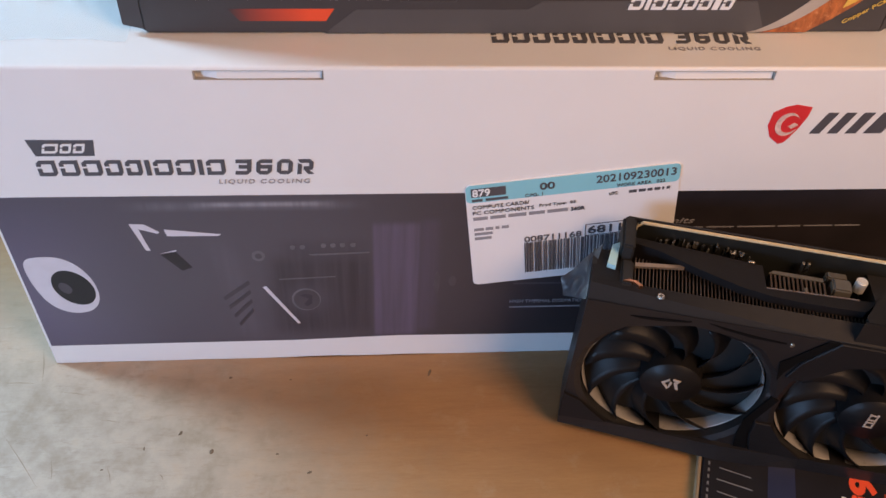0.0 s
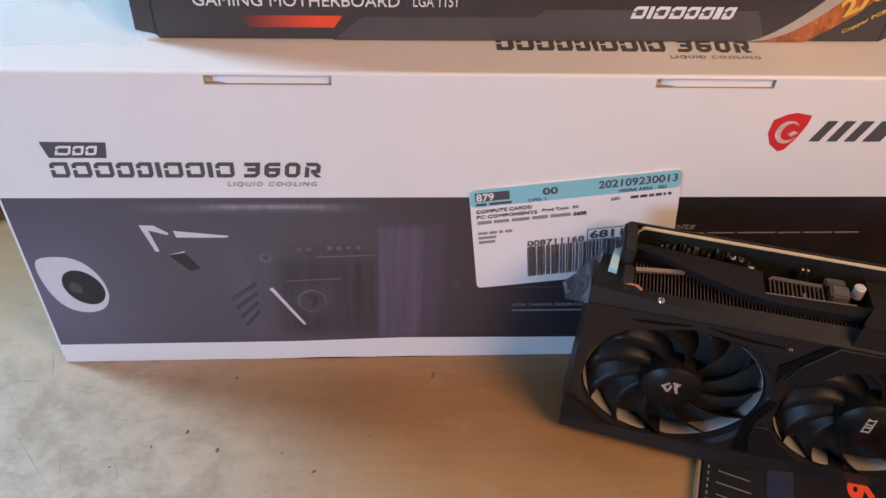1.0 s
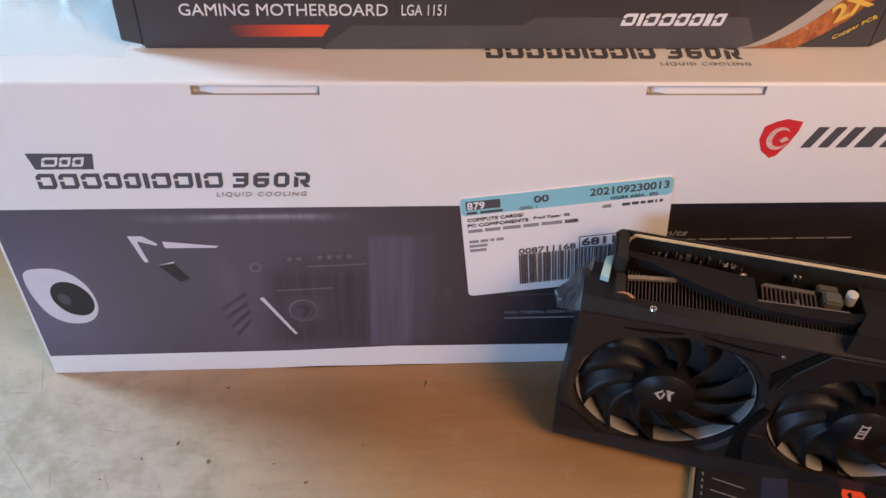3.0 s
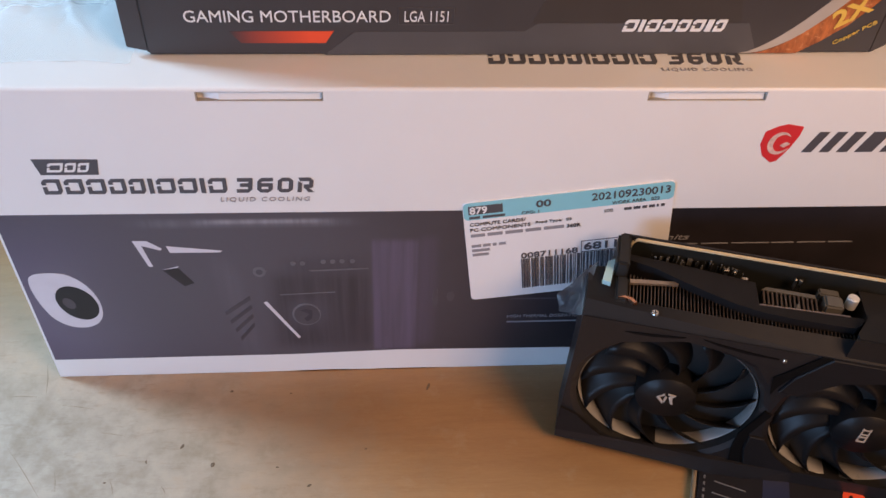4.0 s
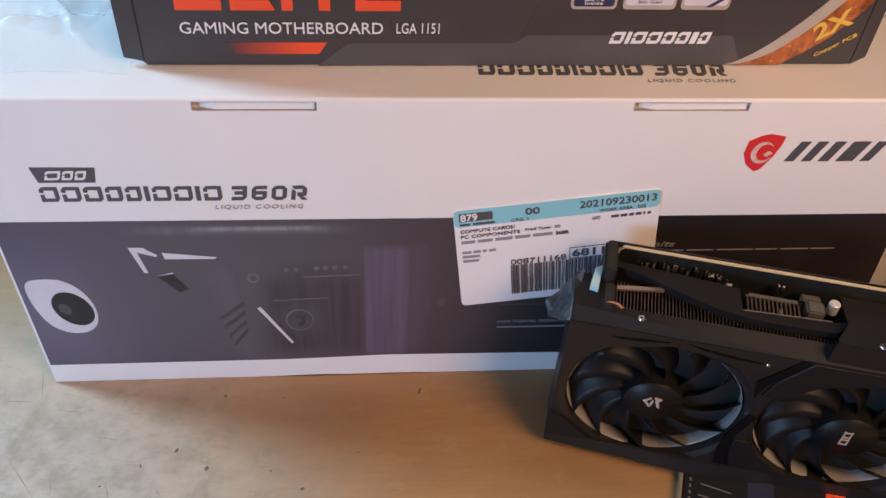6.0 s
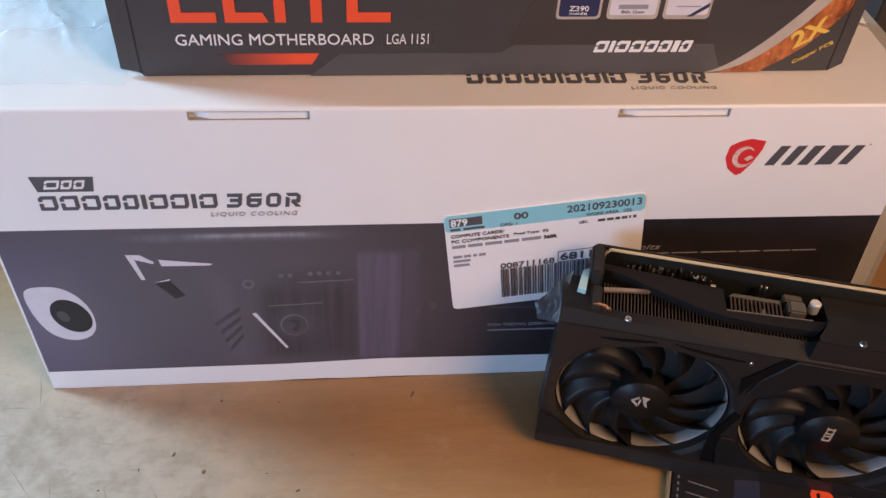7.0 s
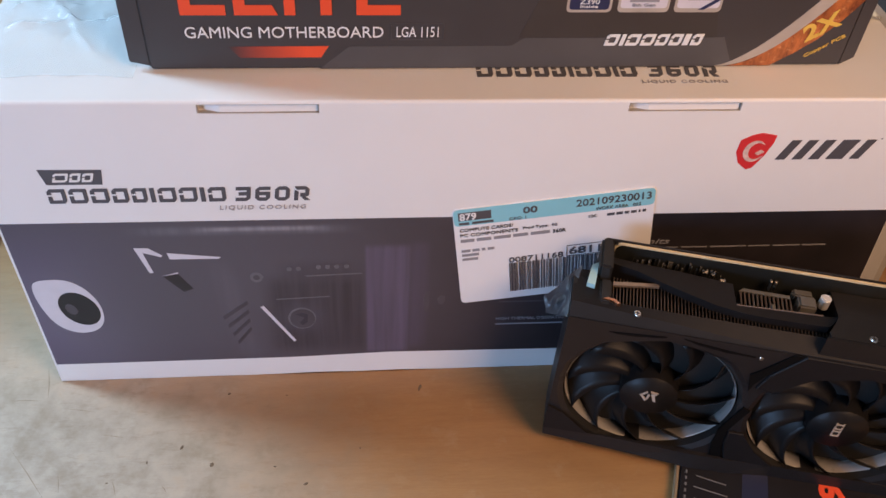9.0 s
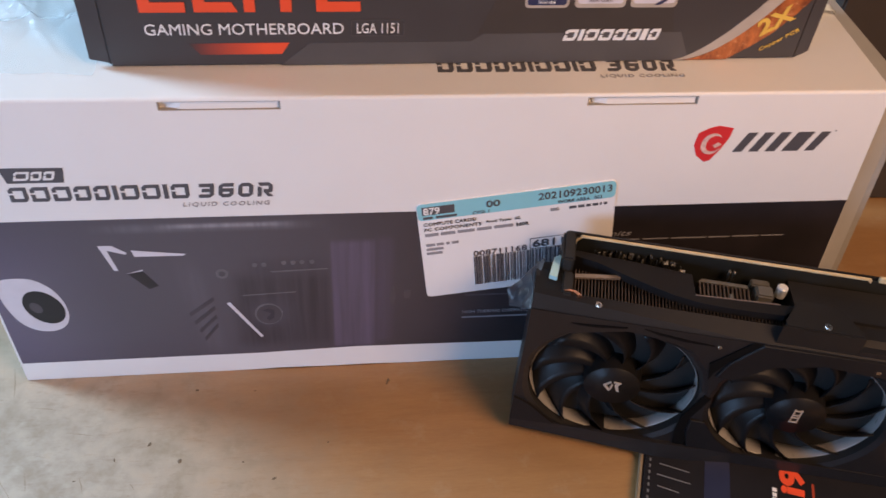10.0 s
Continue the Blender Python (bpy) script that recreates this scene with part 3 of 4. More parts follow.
mark_row(("frame", "frame", "frame"), (1.4, 1, 1), 0.0345, 0.0535, 0.1580, 0.1634, 0.0012, -0.0006, -0.0003, WHITEINK, carton, 0.3)
mark_row(WM, WW, 0.0300, 0.1165, 0.1440, 0.1533, 0.0020, -0.0003, 0.0004, INK, carton)
squared(0.1207, 0.1575, 0.1440, 0.1532, -0.0003, 0.0004, 0.0021, INK, carton)
words("lettering", "LIQUID COOLING", 0.1122, 0.1560, 0.1379, 0.1411, FAINTINK, carton, pose(0, -0.0003, 0), 0.15, 1.25)
# the same on the lid
LID = pose(0, 0, BH, -90, 0, 0)
mark_row(WM, WW, 0.2420, 0.3230, 0.0200, 0.0305, 0.0024, -0.0003, 0.0004, INK, carton, 0.0, LID)
squared(0.3285, 0.3640, 0.0200, 0.0305, -0.0003, 0.0004, 0.0023, INK, carton, LID)
words("lettering", "LIQUID COOLING", 0.3237, 0.3672, 0.0137, 0.0167, FAINTINK, carton, LID @ pose(0, -0.0003, 0), 0.0, 1.25)
# red shield and the slanted mark beside it
flat("shield_mark", [(0.3766, 0.1798), (0.3820, 0.1830), (0.3868, 0.1843), (0.3948, 0.1827), (0.3944, 0.1775), (0.3916, 0.1692), (0.3874, 0.1618), (0.3846, 0.1608), (0.3792, 0.1652), (0.3762, 0.1720)], 1, REDINK, carton, 0, "red shield mark")
rim_ = []
for k in range(25):
    a, w = radians(35 + 300 * k / 24), 0.0002 + 0.0024 * math.sin(math.pi * k / 24) ** 0.8
    rim_.append(((0.3856 + 0.0058 * math.cos(a), 0.1728 + 0.0068 * math.sin(a)), (0.3858 + (0.0058 - w) * math.cos(a), 0.1728 + (0.0068 - w) * math.sin(a))))
sw = bmesh.new()
for (o0, i0), (o1, i1) in zip(rim_, rim_[1:]):
    sheet(sw, [o0, o1, i1, i0], -0.0004, -0.0001)
sheet(sw, [(0.3862, 0.1716), (0.3890, 0.1738), (0.3912, 0.1724), (0.3882, 0.1702)], -0.0004, -0.0001)
part("shield_swirl", sw, PINKINK, carton)
mark_row(("bar",) * 5, (0.26, 0.26, 0.28, 0.46, 0.26), 0.3985, 0.4440, 0.1672, 0.1795, 0.0044, -0.0003, 0.0004, INK, carton, 0.45, None, 0.2)
flat("mark_shape", [(0.4350, 0.1776), (0.4400, 0.1776), (0.4408, 0.1795), (0.4358, 0.1795)], 1.1, INK, carton)
flat("mark_shape", rect(0.4515, 0.4524, 0.1796, 0.1804), 1.1, GREYINK, carton)

# shipping label, slightly turned
LBL = pose(0.2415, -0.0006, 0.0626, 0, -7.6 + 0.0, 0)
label_root = part("shipping_label", sheet(bmesh.new(), rounded(0, 0.1085, 0, 0.0738, 0.003), -0.0002, 0.0008), LABEL, carton, "white paper shipping label with a light blue header")
label_root.matrix_local = LBL


def on_label(name, pts, layer, material):
    return flat(name, pts, layer, material, label_root, -0.0002)


def label_words(body, x0, x1, z0, z1, material=INK, bold=0.0):
    words("lettering", body, x0, x1, z0, z1, material, label_root, pose(0, -0.0005, 0), 0, 1.0, "", bold)


on_label("blue_header", rounded(0.0003, 0.1082, 0.0618, 0.0735, 0.0026), 1, BLUEINK)
on_label("dark_patch", rect(0.0028, 0.0205, 0.0655, 0.0713), 2, INK)
label_words("879", 0.0035, 0.0125, 0.0658, 0.0708, LABEL, 0.02)
label_words("00", 0.0375, 0.0452, 0.0660, 0.0707, INK, 0.02)
label_words("202109230013", 0.0660, 0.1062, 0.0664, 0.0714, INK, 0.01)
for x0, x1, z in ((0.0030, 0.0085, 0.0625), (0.0100, 0.0215, 0.0625), (0.0830, 0.0870, 0.0573), (0.0880, 0.0915, 0.0573), (0.0925, 0.0950, 0.0573), (0.0960, 0.0990, 0.0573), (0.1000, 0.1010, 0.0573), (0.1022, 0.1040, 0.0573)):
    on_label("text_bar", rect(x0, x1, z, z + 0.0017), 2, INK)
label_words("CPG: 1", 0.0300, 0.0390, 0.0622, 0.0642)
label_words("WORK AREA   022", 0.0765, 0.1010, 0.0624, 0.0645)
label_words("LOC:", 0.0730, 0.0775, 0.0574, 0.0594)
label_words("COMPUTE CARDS/", 0.0030, 0.0320, 0.0574, 0.0597, INK, 0.0)
label_words("PC COMPONENTS", 0.0030, 0.0345, 0.0535, 0.0558, INK, 0.0)
label_words("Prod Type:  02", 0.0372, 0.0560, 0.0540, 0.0563)
for x0, x1 in ((0.0030, 0.0105), (0.0118, 0.0198), (0.0212, 0.0305), (0.0318, 0.0400), (0.0414, 0.0520)):
    on_label("text_bar", [(x0, 0.0494), (x1, 0.0494), (x1, 0.0515), (x0, 0.0515)], 2, GREYINK)
label_words("360R", 0.0535, 0.0608, 0.0492, 0.0518, INK, 0.02)
for x0, x1, z in ((0.0030, 0.0080, 0.0418), (0.0090, 0.0130, 0.0418), (0.0142, 0.0162, 0.0418), (0.0175, 0.0212, 0.0418), (0.0030, 0.0125, 0.0385), (0.0030, 0.0118, 0.0352)):
    on_label("text_bar", rect(x0, x1, z, z + 0.0018), 2, GREYINK)
label_words("008711168", 0.0290, 0.0596, 0.0297, 0.0338, INK, 0.01)
label_words("6811", 0.0628, 0.0805, 0.0310, 0.0366, INK, 0.02)
fr = bmesh.new()
for q in (rect(0.0614, 0.0820, 0.0378, 0.0381), rect(0.0614, 0.0820, 0.0297, 0.0300), rect(0.0614, 0.0617, 0.0300, 0.0378), rect(0.0817, 0.0820, 0.0300, 0.0378)):
    sheet(fr, q, -0.0006, -0.0003)
part("number_frame", fr, INK, label_root)
rng = random.Random(7)
bc, x = bmesh.new(), 0.0290
while x < 0.0850:
    w = rng.choice((0.0003, 0.0003, 0.0006, 0.0009))
    sheet(bc, rect(x, x + w, 0.0060, 0.0292), -0.0006, -0.0003)
    x += w + rng.choice((0.0003, 0.0004, 0.0006, 0.0008))
part("barcode", bc, INK, label_root)["kind"] = "stuff"

# ---- black motherboard carton standing on the white one ----
mboard = thing("motherboard_carton", "black printed carton with orange lettering standing on the white carton", "box", pose(0.0853, 0.0256, BH, 0, 0, 0.7))
MWID, MHT, MDP = 0.3465, 0.262, 0.072
part("carton_body", block(0, MWID, 0, MDP, 0.0004, MHT, 0.0012), MBBLACK, mboard)


def side_flange(x0, x1):
    bm = sheet(bmesh.new(), [(x0, 0.0045), (x1, 0.0022 if x1 > x0 else 0.0), (x1, MHT - 0.004), (x0, MHT - 0.008)], 0.0008, 0.0036)
    bmesh.ops.bevel(bm, geom=bm.edges[:], offset=0.0003, segments=2, affect="EDGES")
    return bm


part("side_flange", side_flange(-0.0088, 0.0004), MBBLACK, mboard)
part("side_flange", side_flange(MWID + 0.0068, MWID - 0.0004), MBBLACK, mboard)


def mflat(name, pts, layer, material, label=""):
    return flat(name, pts, layer, material, mboard, 0.0, label)


def mwords(body, x0, x1, z0, z1, material, shear=0.0, spacing=1.0, bold=0.0, turn=0.0):
    ob = words("lettering", body, 0, x1 - x0, 0, z1 - z0, material, mboard, pose(x0, -0.0005, z0, 0, -turn, 0), shear, spacing, "", bold)
    return ob


# large orange block capitals
EB = bmesh.new()
z0, z1, t = 0.0295, 0.0585, 0.0048


def letters_e(x):
    strokes(EB, [rect(x, x + 0.0052, z0, z1), rect(x + 0.0052, x + 0.0205, z0, z0 + 0.0050), rect(x + 0.0052, x + 0.0185, z0 + 0.0120, z0 + 0.0168), rect(x + 0.0052, x + 0.0205, z1 - 0.0050, z1)], -0.0004, 0.0004)


letters_e(0.0185)
strokes(EB, [rect(0.0428, 0.0480, z0, z1), [(0.0480, z0), (0.0625, z0), (0.0600, z0 + 0.0050), (0.0480, z0 + 0.0050)]], -0.0004, 0.0004)
strokes(EB, [rect(0.0655, 0.0705, z0, z1)], -0.0004, 0.0004)
strokes(EB, [rect(0.0820, 0.0872, z0, z1 - 0.005), rect(0.0740, 0.0950, z1 - 0.0050, z1)], -0.0004, 0.0004)
letters_e(0.0985)
part("lettering", EB, ORANGE, mboard, "large orange block capitals")
mwords("GAMING MOTHERBOARD", 0.0192, 0.1110, 0.0178, 0.0236, WHITEINK, 0.0, 1.0, 0.0)
fr = bmesh.new()
for q in (rect(0.1145, 0.1400, 0.0164, 0.0167), rect(0.1145, 0.1400, 0.0248, 0.0251), rect(0.1145, 0.1148, 0.0167, 0.0248), rect(0.1397, 0.1400, 0.0167, 0.0248)):
    sheet(fr, q, -0.0003, 0.0004)
part("number_frame", fr, MBGREY, mboard)
mwords("LGA 1151", 0.1172, 0.1372, 0.0180, 0.0234, WHITEINK)
mflat("red_bar", [(0.0380, 0.0130), (0.0850, 0.0130), (0.0812, 0.0070), (0.0430, 0.0070)], 1, REDFADE)
mflat("charcoal_panel", [(0.0805, 0.0006), (0.0948, 0.0128), (0.1730, 0.0128), (0.1790, 0.0170), (0.2800, 0.0170), (0.2880, 0.0006)], 0.6, MBGREY)
mflat("charcoal_panel", [(0.1760, 0.0172), (0.1860, 0.0420), (0.2700, 0.0420), (0.2760, 0.0172)], 0.5, mat("brown_black_print", (0.046, 0.040, 0.039), 0.42, 0, 0.3, 25))
# plain slanted bars for the maker's mark
mark_row(("frame", "bar", "frame", "frame", "frame", "frame", "bar", "frame"), (1.1, 0.34, 1.1, 1.1, 1, 1, 0.5, 0.9), 0.2190, 0.2678, 0.0130, 0.0192, 0.0015, -0.0008, -0.0004, WHITEINK, mboard, 0.2, None, 0.2)
# three badges
for k, (xa, xb, mt) in enumerate(((0.1975, 0.2192, SILVERINK), (0.2222, 0.2475, SILVERINK), (0.2500, 0.2735, SILVERINK))):
    mflat("badge", rounded(xa, xb, 0.0308, 0.0520, 0.0022), 1.4, mt, "printed badge")
    mflat("badge_field", rounded(xa + 0.0012, xb - 0.0012, 0.0322 if k == 0 else 0.0330, 0.0508, 0.0016), 2.2, (NAVY, PALEINK, PALEINK)[k])
mwords("Z390", 0.2035, 0.2130, 0.0352, 0.0378, WHITEINK)
mwords("inside", 0.2040, 0.2125, 0.0333, 0.0347, WHITEINK)
mflat("text_bar", rect(0.2275, 0.2420, 0.0362, 0.0385), 3.2, GREYINK)
mwords("8th Gen", 0.2290, 0.2405, 0.0340, 0.0356, GREYINK)
mflat("text_bar", rect(0.2560, 0.2680, 0.0372, 0.0378), 3.2, GREYINK)
mflat("badge_ribbon", [(0.2620, 0.0322), (0.2650, 0.0322), (0.2723, 0.0372), (0.2723, 0.0395)], 3.2, NAVY)
# copper swoosh with its gold lettering
sil, cop = [], []
for k in range(13):
    f = k / 12
    sil.append((0.2790 + 0.0560 * f, 0.0008 + 0.0530 * f ** 1.55))
for k in range(13):
    f = 1 - k / 12
    sil.append((0.2830 + 0.0600 * f, 0.0008 + 0.0530 * f ** 1.75 * (0.93 + 0.07 * f)))
mflat("silver_swoosh", sil, 1.0, SILVERINK, "silver printed swoosh")
for k in range(13):
    f = k / 12
    cop.append((0.2850 + 0.0560 * f, 0.0008 + 0.0500 * f ** 1.70))
cop += [(0.3455, 0.0480), (0.3455, 0.0370), (0.3390, 0.0275), (0.3290, 0.0160), (0.3190, 0.0080), (0.3080, 0.0008)]
mflat("copper_swoosh", cop, 1.6, COPPER, "copper-coloured printed swoosh")
mwords("2X", 0.3225, 0.3425, 0.0140, 0.0232, GOLDINK, 0.1, 1.0, 0.03, 33)
mwords("Copper PCB", 0.3255, 0.3470, 0.0050, 0.0076, GOLDINK, 0.1, 1.0, 0.01, 33)

# ---- graphics card standing on its long edge ----
GL, GT_, GD = 0.300, 0.1155, 0.046
card = thing("graphics_card", "dark grey graphics card with fans, standing on its long edge", "graphics card", pose(0.2902, -0.0553, 0.0072, 0, 0, -15.0))
FC = [(0.0502, 0.0474), (0.1517, 0.0474), (0.2530, 0.0474)]
GU = -0.0022
FT = 0.1045
CELL = [(GU, 0.1009), (0.1009, 0.2023), (0.2023, GL)]
# outline of a fan opening: round below, cut into straight facets above
FACET = [(-0.0472, 0.0060), (-0.0452, 0.0200), (-0.0380, 0.0320), (-0.0302, 0.0400), (-0.0010, 0.0485), (0.0137, 0.0465), (0.0330, 0.0400), (0.0442, 0.0240), (0.0480, 0.0080)]


def opening(angle):
    """Radius of the fan opening at an angle."""
    c, s = math.cos(angle), math.sin(angle)
    for (xa, za), (xb, zb) in zip(FACET, FACET[1:]):
        det = (xb - xa) * -s + (zb - za) * c
        if abs(det) < 1e-12:
            continue
        r = ((xb - xa) * -za + (zb - za) * xa) / det
        p = (r * c - xa) * (xb - xa) + (r * s - za) * (zb - za)
        q = (xb - xa) ** 2 + (zb - za) ** 2
        if r > 0 and -1e-9 <= p <= q + 1e-9:
            return r
    return 0.0468


def shroud_face(cx, cz, u0, u1):
    bm = bmesh.new()
    n = 96
    rings = []
    for i in range(n):
        a = 2 * math.pi * i / n
        c, s = math.cos(a), math.sin(a)
        k = min(((u1 - cx) / c if c > 0 else (u0 - cx) / c) if abs(c) > 1e-9 else 9, ((FT - cz) / s if s > 0 else (0 - cz) / s) if abs(s) > 1e-9 else 9)
        r = min(opening(a), k - 0.0006)
        row = [(cx + k * c, 0.0, cz + k * s), (cx + (r + min(0.003, (k - r) * 0.7)) * c, 0.0, cz + (r + min(0.003, (k - r) * 0.7)) * s),
               (cx + r * c, 0.0016, cz + r * s), (cx + 0.0472 * c, 0.005, cz + 0.0472 * s), (cx + 0.0472 * c, 0.021, cz + 0.0472 * s)]
        rings.append([bm.verts.new(p) for p in row])
    for i in range(n):
        p, q = rings[i], rings[(i + 1) % n]
        for j in range(4):
            bm.faces.new((p[j], q[j], q[j + 1], p[j + 1]))
    # corners of the cell between rays
    for x, z in ((u0, 0), (u1, 0), (u0, FT), (u1, FT)):
        a = math.atan2(z - cz, x - cx) % (2 * math.pi)
        i = int(a / (2 * math.pi) * n)
        bm.faces.new((rings[i][0], bm.verts.new((x, 0, z)), rings[(i + 1) % n][0]))
    return bm


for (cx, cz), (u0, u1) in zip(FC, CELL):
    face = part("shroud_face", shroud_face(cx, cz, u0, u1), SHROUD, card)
    # recess round the fan gets its own near-black, for its shade
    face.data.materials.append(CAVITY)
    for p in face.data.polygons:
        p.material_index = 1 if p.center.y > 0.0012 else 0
# end, base and the bevelled shoulder of the shroud
eb = bmesh.new()
sheet_end = [(0.0005, 0.0), (0.0005, FT - 0.0005), (0.0046, 0.1105), (0.030, 0.1085), (0.030, 0.0)]
va = [eb.verts.new((GU, d_, v_)) for d_, v_ in sheet_end]
vb = [eb.verts.new((GU + 0.0022, d_, v_)) for d_, v_ in sheet_end]
eb.faces.new(va)
eb.faces.new(vb[::-1])
for i in range(5):
    eb.faces.new((va[i], vb[i], vb[(i + 1) % 5], va[(i + 1) % 5]))
part("end_wall", eb, SHROUD, card)
part("end_wall", slab(bmesh.new(), [(GL - 0.002, 0.0005), (GL, 0.0005), (GL, GD), (GL - 0.002, GD)], 0.0, GT_), SHROUD, card)
part("base_wall", block(0.0025, GL - 0.0025, 0.0005, 0.030, 0.0, 0.002), SHROUD, card)
lip = slab(bmesh.new(), [(GU, 0.0), (GU, -0.0008), (0.040, -0.0032), (0.085, -0.0062), (0.105, -0.0052), (0.128, -0.0020), (0.165, -0.0014), (0.210, -0.0012), (GL, -0.001), (GL, 0.0)], 0.0, 0.0085)
for v in lip.verts:
    if v.co.z > 0.005 and v.co.y < -0.0005:
        v.co.y *= 0.45
part("bottom_lip", lip, SHROUD, card)
# cover of the upper long side, a front rim with the fins behind it
def shoulder(inner):
    """Sloped shoulder over the fan face: a lower facet that tapers off along the card, and the flatter rim behind it."""
    bm = bmesh.new()
    n = 150
    lo, mid, up = [], [], []
    for i in range(n + 1):
        u = GU + (GL - GU) * i / n
        d = 0.0002 + 0.0044 * max(0.0, 1 - (u - GU) / 0.112)
        lo.append((u, 0.0, FT))
        mid.append((u, d, FT + 1.45 * d))
        up.append((u, 0.0076, 0.1110))
    a, b = (mid, up) if inner else (lo, mid)
    va, vb = [bm.verts.new(p) for p in a], [bm.verts.new(p) for p in b]
    for i in range(n):
        bm.faces.new((va[i], va[i + 1], vb[i + 1], vb[i]))
    if inner:
        vc = [bm.verts.new((p[0], p[1] + 0.0003, p[2] - 0.006)) for p in up]
        for i in range(n):
            bm.faces.new((vb[i], vb[i + 1], vc[i + 1], vc[i]))
    return bm


part("shoulder", shoulder(False), SHROUD, card)
part("top_rim", shoulder(True), SHROUD_DIM, card)
rim = slab(bmesh.new(), [(GU, 0.0050), (0.0185, 0.0072), (0.0165, 0.0110), (0.0150, 0.0300), (GU, 0.0300)], 0.1050, 0.1108)
for v in rim.verts:
    if v.co.x < 0.01 and v.co.y > 0.02:
        v.co.z -= 0.0026
part("top_rim", rim, SHROUD_DIM, card)
# black backing added behind the fans to keep the gaps dark
part("shade_backing", block(0.003, GL - 0.003, 0.021, 0.0225, 0.003, GT_ - 0.018), CAVITY, card)
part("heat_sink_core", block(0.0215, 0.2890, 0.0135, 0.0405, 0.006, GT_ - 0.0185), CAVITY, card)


def fin_row():
    """Thin upright plates; the row narrows towards one end."""
    u = 0.0185
    while u < 0.1285:
        d1 = 0.0265 - 0.010 * min(1, max(0, (u - 0.0185) / 0.08))
        part("fin", block(u, u + 0.00050, 0.0080, d1 + 0.0012, GT_ - 0.022, GT_ - 0.0062), FINS, card)
        u += 0.00175


fin_row()
part("fin_cap", slab(bmesh.new(), [(0.0182, 0.0225), (0.0420, 0.0262), (0.0420, 0.0240), (0.0182, 0.0198)], GT_ - 0.0058, GT_ - 0.0044), mat("brushed_bronze", (0.34, 0.27, 0.21), 0.4, 0.7, 0.3, 300), card)
# wave-shaped frame bar between fins and board
bar = slab(bmesh.new(), [(0.0170, 0.0330), (0.0300, 0.0300), (0.0430, 0.0245), (0.0560, 0.0195), (0.0690, 0.0150), (0.0820, 0.0125), (0.0960, 0.0118), (0.1110, 0.0120), (0.1250, 0.0125), (0.1310, 0.0190),
                         (0.1290, 0.0200), (0.1230, 0.0192), (0.0800, 0.0170), (0.0790, 0.0320), (0.0640, 0.0335), (0.0480, 0.0350), (0.0300, 0.0362), (0.0175, 0.0372)], GT_ - 0.020, GT_ - 0.0015)
part("frame_bar", bar, SHROUD_DIM, card)
part("frame_edge", slab(bmesh.new(), [(0.0800, 0.0170), (0.1230, 0.0192), (0.1230, 0.0196), (0.0800, 0.0174)], GT_ - 0.0026, GT_ - 0.0010), mat("brushed_edge", (0.30, 0.24, 0.21), 0.45, 0.6, 0.2, 200), card)
part("frame_bar", slab(bmesh.new(), [(0.1330, 0.0190), (0.1310, 0.0420), (GL - 0.004, 0.0420), (GL - 0.004, 0.0190)], GT_ - 0.020, GT_ - 0.0050), SHROUD, card)
tab = slab(bmesh.new(), [(0.1215, 0.0010), (0.1238, 0.0045), (0.1295, 0.0190), (0.1322, 0.0205), (0.1490, 0.0215), (0.1520, 0.0195), (0.1580, 0.0070), (0.1620, 0.0030), (0.1620, 0.0008)], GT_ - 0.012, GT_ + 0.0030)
bmesh.ops.bevel(tab, geom=[e for e in tab.edges if e.verts[0].co.z > GT_ and e.verts[1].co.z > GT_], offset=0.0010, segments=2, affect="EDGES")
part("shroud_tab", tab, TABLIT, card)
part("shroud_tab", slab(bmesh.new(), [(0.1622, 0.0008), (0.1622, 0.0032), (0.1582, 0.0072), (0.1524, 0.0192), (0.2900, 0.0192), (0.2900, 0.0008)], GT_ - 0.014, GT_ - 0.0070), SHROUD, card)
# circuit board with its pale edge, backplate, end cap
part("circuit_board", block(0.0178, GL - 0.004, 0.0424, 0.0436, 0.004, GT_ + 0.0032), BOARD, card)
edge = sheet(bmesh.new(), [(0.0170, (GT_ + 0.0036) - 0.0080), (0.0178, (GT_ + 0.0036) - 0.0025), (0.0200, (GT_ + 0.0036) - 0.0003), (0.1700, (GT_ + 0.0036) - 0.0003), (0.1718, (GT_ + 0.0036) - 0.0020), (0.1718, (GT_ + 0.0036) + 0.0001), (0.1714, (GT_ + 0.0036) + 0.0006), (0.0198, (GT_ + 0.0036) + 0.0006), (0.0172, (GT_ + 0.0036) - 0.0015), (0.0163, (GT_ + 0.0036) - 0.0080)], 0.0422, 0.0437)
part("board_edge", edge, PCBEDGE, card, "pale tan circuit board edge")
part("board_edge", block(0.1750, 0.2850, 0.0422, 0.0437, (GT_ + 0.0036) - 0.001, (GT_ + 0.0036) + 0.0032, 0.0004), PCBEDGE, card, "pale tan circuit board edge")
part("backplate", block(0.0120, GL - 0.002, 0.0440, 0.0462, 0.003, (GT_ + 0.0036) + 0.0006, 0.0005), SHROUD, card)
part("end_cap", block(0.0100, 0.0166, 0.0235, 0.0455, (GT_ + 0.0036) - 0.030, (GT_ + 0.0036) + 0.0010, 0.0012), CAVITY, card)
part("end_cap", block(0.0115, 0.0176, 0.0060, 0.0232, GT_ - 0.030, GT_ - 0.0036, 0.0010), CAVITY, card)
part("tape_strip", slab(bmesh.new(), [(0.0046, 0.0170), (0.0088, 0.0160), (0.0102, 0.0335), (0.0064, 0.0305)], 0.1100, 0.1128), PALEBLUE, card, "pale blue strip")
pipe = bmesh.new()
